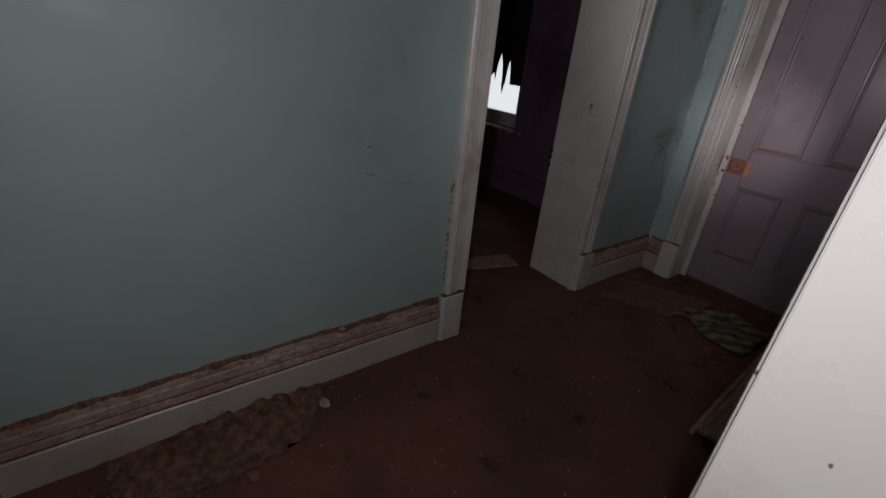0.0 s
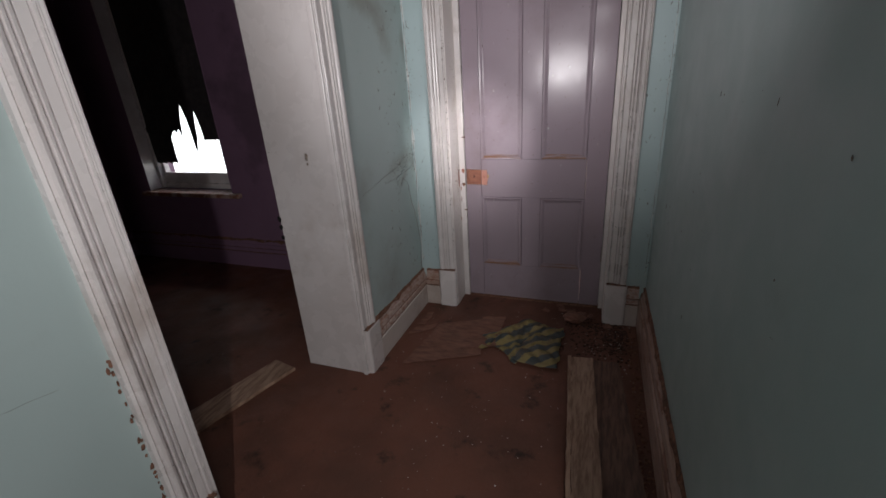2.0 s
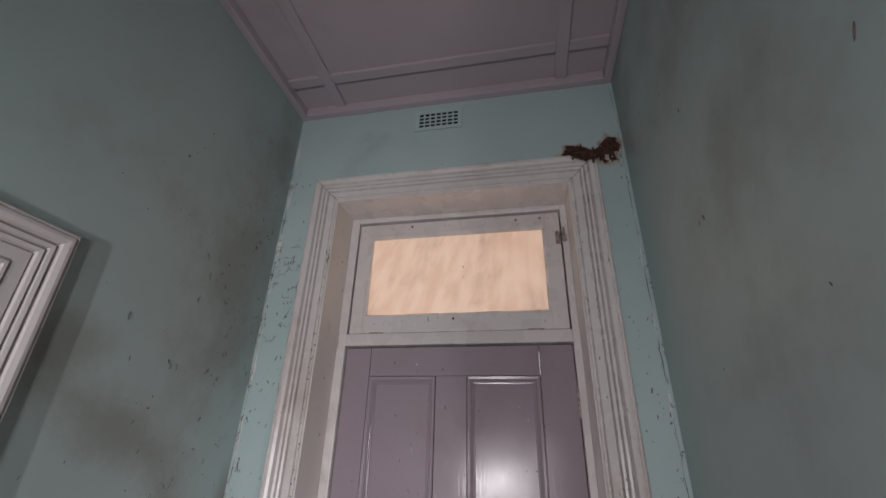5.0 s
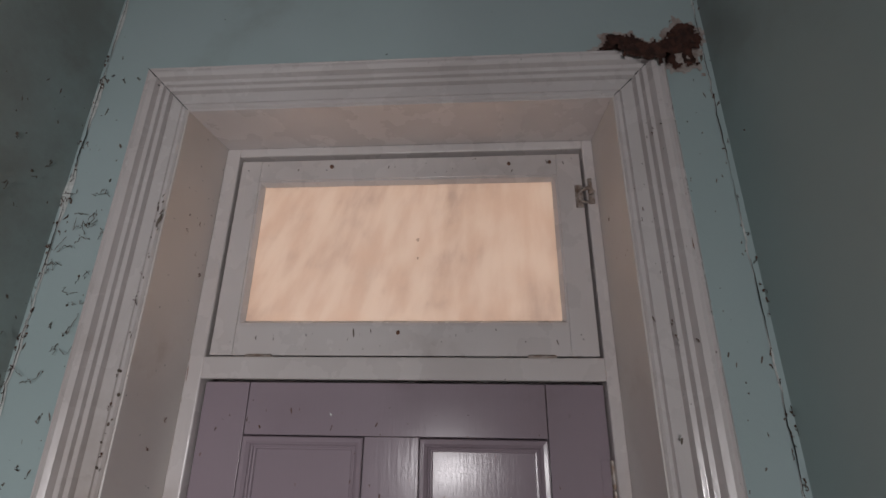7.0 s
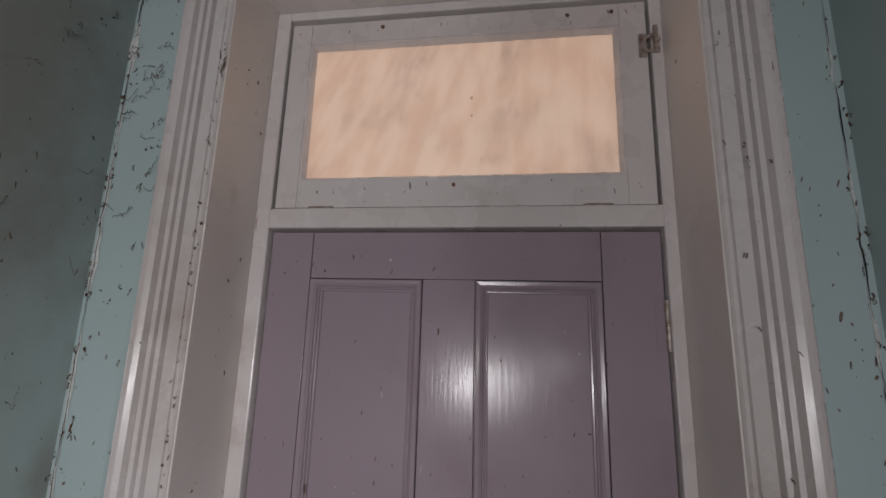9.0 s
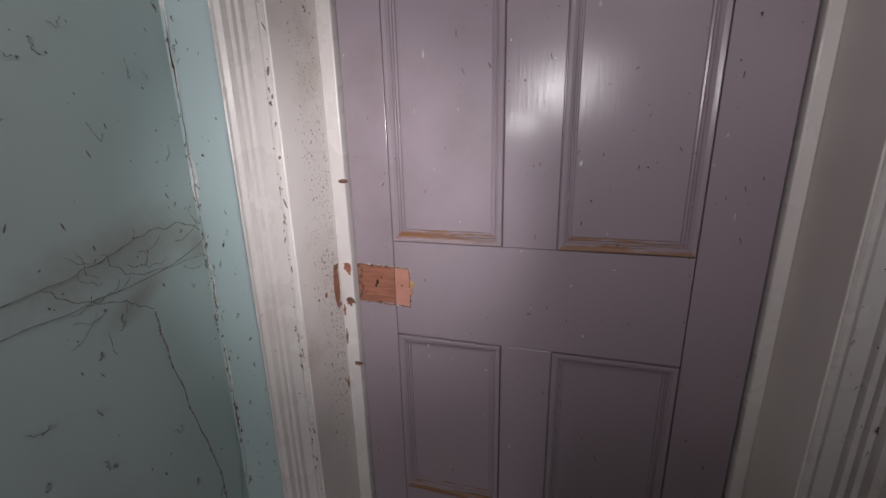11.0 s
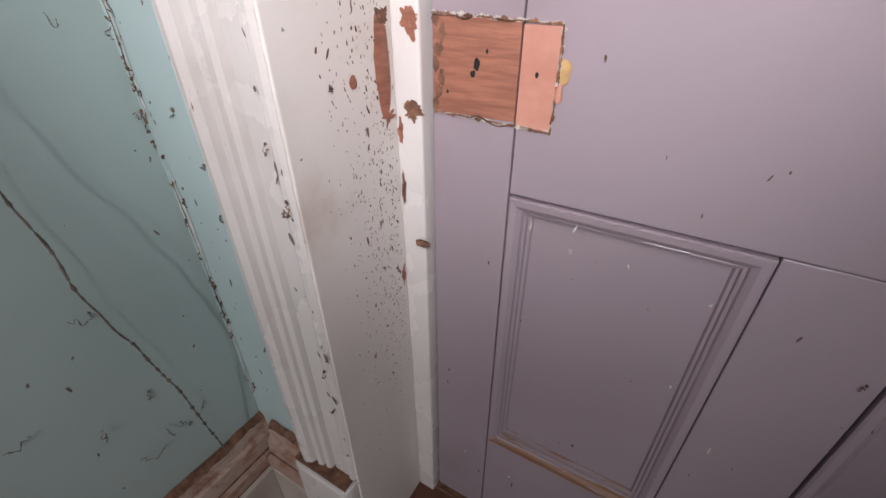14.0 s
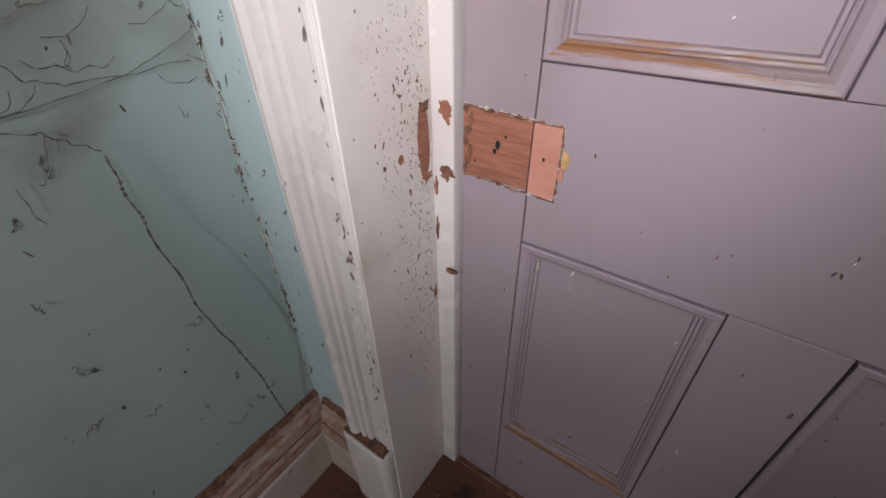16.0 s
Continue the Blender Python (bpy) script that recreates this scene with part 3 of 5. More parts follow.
# ---------------------------------------------------------------- fanlight over the door
def fanlight_glass():
    mat, tree, bsdf = nodes_of("peach_painted_glass")
    # brush strokes fan out from a point high above the pane
    co = tree.nodes.new("ShaderNodeTexCoord")
    sep = tree.nodes.new("ShaderNodeSeparateXYZ")
    tree.links.new(co.outputs["Object"], sep.inputs[0])
    fan = n_mul(tree, n_mul(tree, sep.outputs[0], -0.30, "ADD"), n_mul(tree, sep.outputs[2], -1.75, "ADD"), "DIVIDE")
    comb = tree.nodes.new("ShaderNodeCombineXYZ")
    tree.links.new(fan, comb.inputs[0])
    tree.links.new(n_mul(tree, sep.outputs[2], 0.22), comb.inputs[2])
    brush = tree.nodes.new("ShaderNodeTexNoise")
    brush.inputs["Scale"].default_value, brush.inputs["Detail"].default_value = 34, 4
    tree.links.new(comb.outputs[0], brush.inputs["Vector"])
    streak = n_ramp(tree, brush.outputs["Fac"], 0.34, 0.68)
    smear = n_ramp(tree, n_noise(tree, 6, 6, 0.6), 0.46, 0.72)
    col = n_mix(tree, streak, (0.93, 0.82, 0.75), (0.86, 0.725, 0.645))
    col = n_mix(tree, n_mul(tree, n_mul(tree, smear, streak), 0.5), col, (0.52, 0.44, 0.42))
    col = n_mix(tree, n_mul(tree, n_specks(tree, 24, 0.09, keep=0.86), 0.6), col, (0.30, 0.20, 0.15))
    dif = tree.nodes.new("ShaderNodeBsdfDiffuse")
    tra = tree.nodes.new("ShaderNodeBsdfTranslucent")
    glo = tree.nodes.new("ShaderNodeBsdfGlossy")
    glo.inputs["Roughness"].default_value = 0.35
    m1, m2 = tree.nodes.new("ShaderNodeMixShader"), tree.nodes.new("ShaderNodeMixShader")
    m1.inputs[0].default_value, m2.inputs[0].default_value = 0.68, 0.05
    tree.links.new(col, dif.inputs[0])
    tree.links.new(col, tra.inputs[0])
    tree.links.new(dif.outputs[0], m1.inputs[1])
    tree.links.new(tra.outputs[0], m1.inputs[2])
    tree.links.new(m1.outputs[0], m2.inputs[1])
    tree.links.new(glo.outputs[0], m2.inputs[2])
    out = [n for n in tree.nodes if n.type == "OUTPUT_MATERIAL"][0]
    tree.links.new(m2.outputs[0], out.inputs[0])
    return mat


M_pane = fanlight_glass()


def fanlight():
    t = thing("window_1", (0.404, 0.0, 2.08), "hinged white fanlight with peach-painted glass over the door", "fanlight", kind="structure")
    x0, x1, z0, z1 = 0.004, 0.804, 2.081, 2.536
    gx0, gx1, gz0, gz1 = 0.052, 0.750, 2.144, 2.484
    a, b = -0.012, 0.03
    part("sash_stile", box(bmesh.new(), x0, gx0, a, b, z0, z1, 0.0015), M_trim, t)
    part("sash_stile", box(bmesh.new(), gx1, x1, a, b, z0, z1, 0.0015), M_trim, t)
    part("sash_rail", box(bmesh.new(), gx0, gx1, a + 0.0008, b, z0, gz0, 0.0015), M_trim, t)
    part("sash_rail", box(bmesh.new(), gx0, gx1, a + 0.0008, b, gz1, z1, 0.0015), M_trim, t)
    part("pane", box(bmesh.new(), gx0 - 0.004, gx1 + 0.004, 0.006, 0.010, gz0 - 0.004, gz1 + 0.004), M_pane, t, "peach-painted streaky glass lit from behind")
    bead = [(0, 0), (0, 0.014), (0.004, 0.014), (0.010, 0.003), (0.010, 0)]
    y = 0.006
    part("bead", sweep(bead, (gx0, y, gz0), (gx0, y, gz1), (1, 0, 0), (0, -1, 0), 1, -1), M_trim, t)
    part("bead", sweep(bead, (gx1, y, gz0), (gx1, y, gz1), (-1, 0, 0), (0, -1, 0), 1, -1), M_trim, t)
    part("bead", sweep(bead, (gx0, y, gz1), (gx1, y, gz1), (0, 0, -1), (0, -1, 0), 1, -1), M_trim, t)
    part("bead", sweep(bead, (gx0, y, gz0), (gx1, y, gz0), (0, 0, 1), (0, -1, 0), 1, -1), M_trim, t)
    return t


fanlight()


# ---------------------------------------------------------------- side doorways
def casing_side(x, sx, y0, y1, h, depth, label):
    """A casing round an opening in a side wall whose hall face is at x; sx points from the wall into the hall."""
    t = thing("doorway_casing", (x, (y0 + y1) / 2, 0), label, "door casing", kind="structure")
    z0, o = PLH + 0.006, (sx, 0, 0)
    part("architrave", sweep(ARCH, (x, y0, z0), (x, y0, h), (0, -1, 0), o, 0, 1), M_trim, t)
    part("architrave", sweep(ARCH, (x, y1, z0), (x, y1, h), (0, 1, 0), o, 0, 1), M_trim, t)
    part("architrave", sweep(ARCH, (x, y0, h), (x, y1, h), (0, 0, 1), o, -1, 1), M_trim, t)
    xa, xb = sorted((x + sx * 0.0005, x + sx * 0.038))
    plinth(t, xa, xb, y0 - 0.130, y0 + 0.001)
    plinth(t, xa, xb, y1 - 0.001, y1 + 0.130)
    xa, xb = sorted((x + sx * 0.014, x - sx * (depth + 0.012)))
    part("jamb_lining", box(bmesh.new(), xa, xb, y0, y0 + 0.006, 0, h, 0.002), M_trim, t)
    part("jamb_lining", box(bmesh.new(), xa, xb, y1 - 0.006, y1, 0, h, 0.002), M_trim, t)
    part("head_lining", box(bmesh.new(), xa, xb, y0 + 0.006, y1 - 0.006, h - 0.006, h, 0.002), M_trim, t)
    return t


purple_case = casing_side(XL, 1, LY0, LY1, LH, LT, "white moulded doorway casing with deep jambs and no door")
casing_side(XL, 1, NY0, NY1, LH, LT, "white moulded doorway casing in the dark end of the hall")
casing_side(XR, -1, RY0, RY1, RH, 0.26, "white moulded doorway casing beside the walker")


# ---------------------------------------------------------------- fittings of the front door
def knuckle(bm, x, y, z0, z1, r=0.006, axis="z"):
    made = bmesh.ops.create_cone(bm, segments=10, radius1=r, radius2=r, depth=z1 - z0, cap_ends=True)["verts"]
    for v in made:
        if axis == "z":
            v.co = Vector((x + v.co.x, y + v.co.y, (z0 + z1) / 2 + v.co.z))
        else:
            v.co = Vector(((z0 + z1) / 2 + v.co.z, y + v.co.x, x + v.co.y))
    return bm


def ragged(x0, z0, x1, z1, y, wide, seed):
    """A torn strip lying on the face of the door, of ever-changing width and broken in places."""
    bm = bmesh.new()
    a, c = Vector((x0, y, z0)), Vector((x1, y, z1))
    side = (c - a).normalized().cross(Vector((0, 1, 0)))
    n = int((c - a).length / 0.0015)
    prev = None
    for i in range(n + 1):
        p = a.lerp(c, i / n)
        f = noise.noise(Vector((i * 0.21, seed, 0))) + 0.6 * noise.noise(Vector((i * 0.7, seed, 3)))
        w = wide * (0.35 + f)
        m = side * (0.0016 * noise.noise(Vector((i * 0.15, seed, 8))))
        cur = (p + m - side * max(w, 0) * 0.5, p + m + side * max(w, 0)) if w > 0.0002 else None
        if cur:
            cur = (bm.verts.new(cur[0]), bm.verts.new(cur[1]))
            if prev:
                bm.faces.new((prev[0], prev[1], cur[1], cur[0]))
        prev = cur
    return bm


def fittings():
    door = bpy.data.objects["door_1"]
    for z in (0.30, 1.80):
        h = part("hinge", knuckle(bmesh.new(), 0.809, -0.003, z, z + 0.045, 0.005), M_steel, door, "painted-over steel butt hinge")
        part("knuckle", knuckle(bmesh.new(), 0.809, -0.003, z + 0.047, z + 0.095, 0.005), M_steel, h)
        part("leaf", box(bmesh.new(), 0.788, 0.808, -0.0012, 0.003, z, z + 0.095, 0.0005), M_door, h)
    part("knot_hole", blob(bmesh.new(), (0.052, -0.0018, 0.806), (0.0032, 0.0012, 0.006), 3), M_black, door)
    part("splinter", blob(bmesh.new(), (0.134, -0.002, 0.788), (0.0035, 0.002, 0.009), 5), M_primer, door)
    for mat, name, lab, wide, seed, lift in ((M_plaster, "paint_edge", "torn cream paint edge", 0.0042, 3.0, -0.0019), (M_dirt, "dark_edge", "dark grime along the torn paint", 0.0026, 9.0, -0.0024)):
        for (x0, z0), (x1, z1) in (((0.002, 0.848), (0.131, 0.843)), ((0.131, 0.843), (0.131, 0.753)), ((0.131, 0.753), (0.002, 0.757))):
            part(name, ragged(x0, z0, x1, z1, lift, wide, seed), mat, door, lab)
    fan = bpy.data.objects["window_1"]
    for x in (0.085, 0.665):
        h = part("hinge", knuckle(bmesh.new(), 2.0795, -0.013, x, x + 0.052, 0.0045, "x"), M_steel, fan, "small painted butt hinge")
        part("pin", knuckle(bmesh.new(), 2.0795, -0.013, x - 0.003, x + 0.055, 0.0028, "x"), M_steel, h)
    # quadrant catch at the side of the sash
    c = part("catch", box(bmesh.new(), 0.786, 0.802, -0.017, -0.011, 2.40, 2.455, 0.002), M_steel, fan, "painted-over iron fanlight catch")
    part("keeper", box(bmesh.new(), 0.812, 0.826, -0.024, -0.017, 2.405, 2.44, 0.003), M_steel, c)
    ring = bmesh.new()
    for k in range(14):
        a = radians(30 + k * 20)
        blob(ring, (0.808 + 0.016 * math.cos(a), -0.024 - 0.006 * math.sin(a), 2.425 + 0.014 * math.sin(a)), (0.0045, 0.0045, 0.0045), k, 1, 0.15)
    part("ring", ring, M_steel, c, smooth=True)
    part("stub", knuckle(bmesh.new(), 0.816, -0.028, 2.425, 2.462, 0.0045), M_steel, c)
    for x, z in ((0.40, 2.128), (0.642, 2.514), (0.735, 2.516), (0.225, 2.517)):
        part("nail_head", blob(bmesh.new(), (x, -0.0125, z), (0.005, 0.003, 0.0055), x * 9, 1, 0.3), M_dirt, fan)
    case = [o for o in bpy.data.objects if o.name == "door_casing"][0]
    # where the keeper of the old lock was chopped out of the frame and lining
    bm = blob(bmesh.new(), (-0.0355, -0.035, 0.800), (0.0016, 0.012, 0.045), 2, 3, 0.25)
    part("chiselled_recess", bm, M_wood, case, "raw chopped timber where the keeper was")
    for k, (x, y, z, a, b, c2) in enumerate(((-0.012, -0.0185, 0.842, 0.009, 0.0016, 0.010), (-0.013, -0.0185, 0.757, 0.010, 0.0016, 0.007), (-0.030, -0.0185, 0.735, 0.003, 0.0016, 0.010),
                                             (-0.030, -0.0185, 0.665, 0.003, 0.0016, 0.014), (-0.036, -0.022, 0.54, 0.0016, 0.004, 0.011), (-0.036, -0.030, 0.845, 0.0016, 0.012, 0.006), (-0.036, -0.030, 0.752, 0.0016, 0.010, 0.005))):
        part("chipped_timber", blob(bmesh.new(), (x, y, z), (a * 0.8, b * 0.8, c2), 12 + k, 4, 1.1), M_dirt if k % 2 else M_wood, case)
    for z in (0.60, 1.04):
        part("nail", blob(bmesh.new(), (-0.001, -0.026, z), (0.011, 0.004, 0.0045), z * 7, 2, 0.3), M_dirt, case, "bent rusty nail in the frame")
    part("nail_hole", blob(bmesh.new(), (-0.0355, -0.080, 0.795), (0.0014, 0.005, 0.006), 21, 2, 0.3), M_wood, case)


fittings()


def scuffs():
    """Pale scratches and knocks in the gloss paint of the door."""
    door = bpy.data.objects["door_1"]
    rng = random.Random(8)
    for k in range(16):
        x, z = rng.uniform(0.11, 0.78), rng.uniform(0.25, 1.75)
        part("paint_scuff", blob(bmesh.new(), (x, 0.0136 if any(a < x < b for a, b in ((PX[0] + 0.03, PX[1] - 0.03), (PX[2] + 0.03, PX[3] - 0.03))) and any(a + 0.03 < z < b - 0.03 for a, b in ((PZ[0], PZ[1]), (PZ[2], PZ[3]))) else 0.0, z),
                                 (rng.uniform(0.0012, 0.003), 0.0006, rng.uniform(0.003, 0.009)), 80 + k, 1, 0.5), M_plaster, door)


scuffs()


def grid_plate(bm, x0, x1, z0, z1, y, nx, nz, bar, rim, depth):
    """A pierced plate: rim and bars as boxes butted into a lattice."""
    box(bm, x0 - rim, x1 + rim, y - depth, y, z1, z1 + rim, 0.0012)
    box(bm, x0 - rim, x1 + rim, y - depth, y, z0 - rim, z0, 0.0012)
    box(bm, x0 - rim, x0, y - depth, y, z0, z1)
    box(bm, x1, x1 + rim, y - depth, y, z0, z1)
    dx, dz = (x1 - x0 + bar) / nx, (z1 - z0 + bar) / nz
    for i in range(1, nx):
        box(bm, x0 + i * dx - bar, x0 + i * dx, y - depth + 0.001, y, z0, z1)
    for j in range(1, nz):
        for i in range(nx):
            box(bm, x0 + i * dx, x0 + i * dx + dx - bar, y - depth + 0.001, y, z0 + j * dz - bar, z0 + j * dz)
    return bm


def wall_vent():
    t = thing("wall_vent", (0.352, YW, 2.88), "white plaster air vent with square holes high on the wall", "air vent")
    part("grille", grid_plate(bmesh.new(), 0.272, 0.434, 2.900, 2.968, YW - 0.004, 7, 4, 0.006, 0.018, 0.0035), M_walldoor, t)
    # black sheet close behind the plate paints the shade of the cavity
    part("backing", box(bmesh.new(), 0.268, 0.438, YW - 0.0038, YW - 0.0005, 2.896, 2.972), M_black, t, "black sheet standing in for the shaded cavity behind the holes")


wall_vent()


def broken_plaster():
    """Plaster broken away over the corner of the casing, red-brown mud lumped over it."""
    t = thing("broken_plaster", (0.93, YW, 2.66), "lumpy red-brown mud over broken plaster at the casing corner", "wall damage")

    def inside(x, z):
        z += 0.014
        n = 0.012 * noise.noise(Vector((x * 45, z * 45, 1))) + 0.008 * noise.noise(Vector((x * 120, z * 120, 3)))
        left = 0.034 - math.hypot((x - 0.872) / 1.15, z - 2.712)
        right = 0.030 - math.hypot(x - 1.000, (z - 2.728) / 1.3)
        bar = min(0.034 - abs(z - 2.688 - 0.006 * math.sin(x * 40) - 0.012 * noise.noise(Vector((x * 60, 2, 7)))), 0.082 - abs(x - 0.930))
        tip = 0.010 - math.hypot((x - 0.838) / 2.0, z - 2.700)
        return max(left, right, bar, tip) + n

    def patch(margin, lift, rough, seed, over):
        bm = bmesh.new()
        step, verts = 0.004, {}
        for i in range(66):
            for j in range(44):
                x, z = 0.80 + i * step, 2.620 + j * step
                if inside(x + step / 2, z + step / 2) > margin:
                    face = []
                    for a, b in ((0, 0), (1, 0), (1, 1), (0, 1)):
                        k = (i + a, j + b)
                        if k not in verts:
                            px, pz = 0.80 + k[0] * step, 2.620 + k[1] * step
                            w = 0.0015 * noise.noise(Vector((px * 300, pz * 300, seed)))
                            verts[k] = bm.verts.new((px + w, YW - lift - (over * min(1.0, max(0.0, (2.684 - pz) / 0.010)) if px < DX1 + 0.112 else 0.0) - rough * (0.5 + noise.noise(Vector((px * 70, pz * 70, seed)))), pz + w))
                        face.append(verts[k])
                    bm.faces.new(face)
        return bm

    part("plaster_rim", patch(-0.011, 0.0012, 0.0015, 2.0, 0.0), M_plaster, t, "pale broken plaster edge")
    part("mud_lumps", patch(0.0, 0.004, 0.007, 5.0, 0.034), M_redmud, t, "dark red-brown crumbling mud")
    part("loose_flap", blob(bmesh.new(), (0.985, YW - 0.004, 2.662), (0.026, 0.004, 0.016), 8, 3, 0.4), M_plaster, t, "stained flap of loose plaster")


broken_plaster()


# ---------------------------------------------------------------- purple room window
def purple_window():
    t = thing("window_2", ((WX0 + WX1) / 2, YP, WZ0), "sash window in a deep reveal behind a torn black blind", "window", kind="structure")
    yg = 0.235
    part("window_sill", box(bmesh.new(), WX0 - 0.06, WX1 + 0.09, YP - 0.045, YP + 0.10, WZ0 - 0.035, WZ0 + 0.002, 0.008), M_sill, t, "thick sill with paint flaked to red timber")
    part("reveal_lining", box(bmesh.new(), WX0, WX0 + 0.005, YP - 0.004, yg - 0.03, WZ0 + 0.003, WZ1, 0.001), M_trim, t, "pale lining of the reveal")
    part("reveal_lining", box(bmesh.new(), WX1 - 0.005, WX1, YP - 0.004, yg - 0.03, WZ0 + 0.003, WZ1, 0.001), M_purple, t)
    part("window_frame", box(bmesh.new(), WX0 + 0.005, WX0 + 0.035, yg - 0.03, yg + 0.07, WZ0 + 0.003, WZ1, 0.002), M_trim, t)
    part("window_frame", box(bmesh.new(), WX1 - 0.075, WX1 - 0.005, yg - 0.03, yg + 0.07, WZ0 + 0.003, WZ1, 0.002), M_trim, t)
    s = part("sash", box(bmesh.new(), WX0 + 0.035, WX1 - 0.075, yg, yg + 0.04, WZ0 + 0.045, WZ0 + 0.135, 0.003), M_trim, t)
    part("sash_stile", box(bmesh.new(), WX0 + 0.035, WX0 + 0.065, yg, yg + 0.04, WZ0 + 0.136, WZ1, 0.003), M_trim, s)
    part("sash_stile", box(bmesh.new(), WX1 - 0.155, WX1 - 0.075, yg, yg + 0.04, WZ0 + 0.136, WZ1, 0.003), M_trim, s)
    part("bottom_rail", box(bmesh.new(), WX0 + 0.035, WX1 - 0.075, yg - 0.015, yg + 0.05, WZ0 + 0.003, WZ0 + 0.044, 0.003), M_trim, s)


M_sill = plain("flaking_sill_paint", (0.42, 0.30, 0.25), (0.24, 0.105, 0.065), 0.55, 14, 0.6, (1, 4, 1), lo=0.42, hi=0.58)
purple_window()


def torn_blind():
    """A dark cloth nailed over the window, torn away at the bottom in long tongues."""
    t = thing("window_blind", ((WX0 + WX1) / 2, 0.20, WZ1), "black cloth nailed over the window, its lower edge torn", "blind")
    x0, x1, n, m = WX0 + 0.006, WX1 - 0.006, 110, 10

    def hem(x):
        x = -1.75 + (x + 1.90) / 1.17
        h = 1.035 + 0.010 * noise.noise(Vector((x * 60, 0, 0)))
        for c, w, top, lean in ((-2.225, 0.046, 0.285, 0.05), (-2.105, 0.026, 0.235, 0.04), (-2.335, 0.055, 0.085, 0.0), (-2.290, 0.02, 0.05, 0.0)):
            h += top * max(0.0, 1 - abs(x - c) / w) ** 0.5
        if x < -2.385:
            h = 0.85 + 0.02 * noise.noise(Vector((x * 50, 2, 0)))
        h -= 0.10 * max(0.0, 1 - abs(x + 2.162) / 0.022)
        return h

    bm = bmesh.new()
    rows_v = []
    for y in (0.208, 0.211):
        cols = []
        for i in range(n + 1):
            x = x0 + (x1 - x0) * i / n
            lo = hem(x)
            cols.append([bm.verts.new((x, y + 0.006 * noise.noise(Vector((x * 7, lo + k * 0.4, 0))), lo + (WZ1 - 0.002 - lo) * k / m)) for k in range(m + 1)])
        rows_v.append(cols)
    f, b = rows_v
    for i in range(n):
        for k in range(m):
            bm.faces.new((f[i][k], f[i + 1][k], f[i + 1][k + 1], f[i][k + 1]))
            bm.faces.new((b[i][k], b[i][k + 1], b[i + 1][k + 1], b[i + 1][k]))
        bm.faces.new((f[i][0], b[i][0], b[i + 1][0], f[i + 1][0]))
    part("cloth", bm, M_dark, t)
    part("batten", box(bmesh.new(), x0, x1, 0.195, 0.2065, WZ1 - 0.05, WZ1 - 0.005, 0.002), M_plank, t)
    for k, (x, z) in enumerate(((-2.745, 0.91), (-2.70, 0.98), (-2.665, 0.88))):
        part("rag", blob(bmesh.new(), (x, 0.203, z), (0.035, 0.004, 0.022), 60 + k, 2, 0.6), M_dark, t)


torn_blind()


def daylight_backdrop():
    mat, tree, bsdf = nodes_of("overcast_daylight")
    em = tree.nodes.new("ShaderNodeEmission")
    em.inputs[0].default_value, em.inputs[1].default_value = (0.93, 0.97, 1.0, 1), 3.2
    tree.links.new(em.outputs[0], [n for n in tree.nodes if n.type == "OUTPUT_MATERIAL"][0].inputs[0])
    tagged(part("backdrop", boxes((-4.8, -0.9, 1.6, 1.62, -0.15, 3.2)), mat), "bright white daylight outside the window", "backdrop", kind="structure")


daylight_backdrop()


# marks of an old lock and hinges on the jamb of the purple doorway
def jamb_marks():
    for k, (dx, z, a, b) in enumerate(((-0.135, 1.085, 0.009, 0.017), (-0.135, 1.055, 0.005, 0.006), (-0.345, 0.80, 0.010, 0.014), (-0.345, 0.76, 0.010, 0.012), (-0.345, 0.71, 0.010, 0.010))):
        part("keeper_mark", blob(bmesh.new(), (XL + dx, LY1 - 0.0068, z), (a, 0.0022, b), 30 + k, 2, 0.4), M_black if k > 1 else M_steel, purple_case)
    part("stop_bead", box(bmesh.new(), XL - 0.012, XL + 0.012, LY1 - 0.018, LY1 - 0.0062, 0.0, LH - 0.006, 0.004), M_trim, purple_case)
    part("stop_bead", box(bmesh.new(), XL - 0.012, XL + 0.012, LY0 + 0.0062, LY0 + 0.018, 0.0, LH - 0.006, 0.004), M_trim, purple_case)


jamb_marks()


# ---------------------------------------------------------------- things on the floor
def on_floor(name, bm, mat, label, category, group="", smooth=False):
    return tagged(part(name, bm, mat, smooth=smooth), label, category, group)


flat = lambda x, y: 0.002
on_floor("cardboard_sheet", sheet(((-0.13, -0.84), (0.24, -0.66), (0.16, -0.315), (-0.07, -0.425)), 26, 26, 0.004, lambda x, y: 0.002 + 0.004 * max(0, noise.noise(Vector((x * 8, y * 8, 0)))), 1, 0.012),
         M_card, "flattened sodden brown cardboard on the hall floor", "cardboard", "torn cardboard on the floor")
on_floor("cardboard_sheet", sheet(((0.12, -0.64), (0.30, -0.58), (0.295, -0.262), (0.165, -0.30)), 18, 26, 0.0035, lambda x, y: 0.009 + 0.004 * noise.noise(Vector((x * 9, y * 9, 4))), 2, 0.010),
         M_card, "torn strip of ribbed brown cardboard by the door", "cardboard", "torn cardboard on the floor")
on_floor("cardboard_scrap", sheet(((-0.225, -0.58), (-0.10, -0.50), (-0.085, -0.42), (-0.205, -0.50)), 12, 10, 0.003, flat, 3, 0.012),
         M_card, "small torn cardboard scrap beside the baseboard", "cardboard", "torn cardboard on the floor")
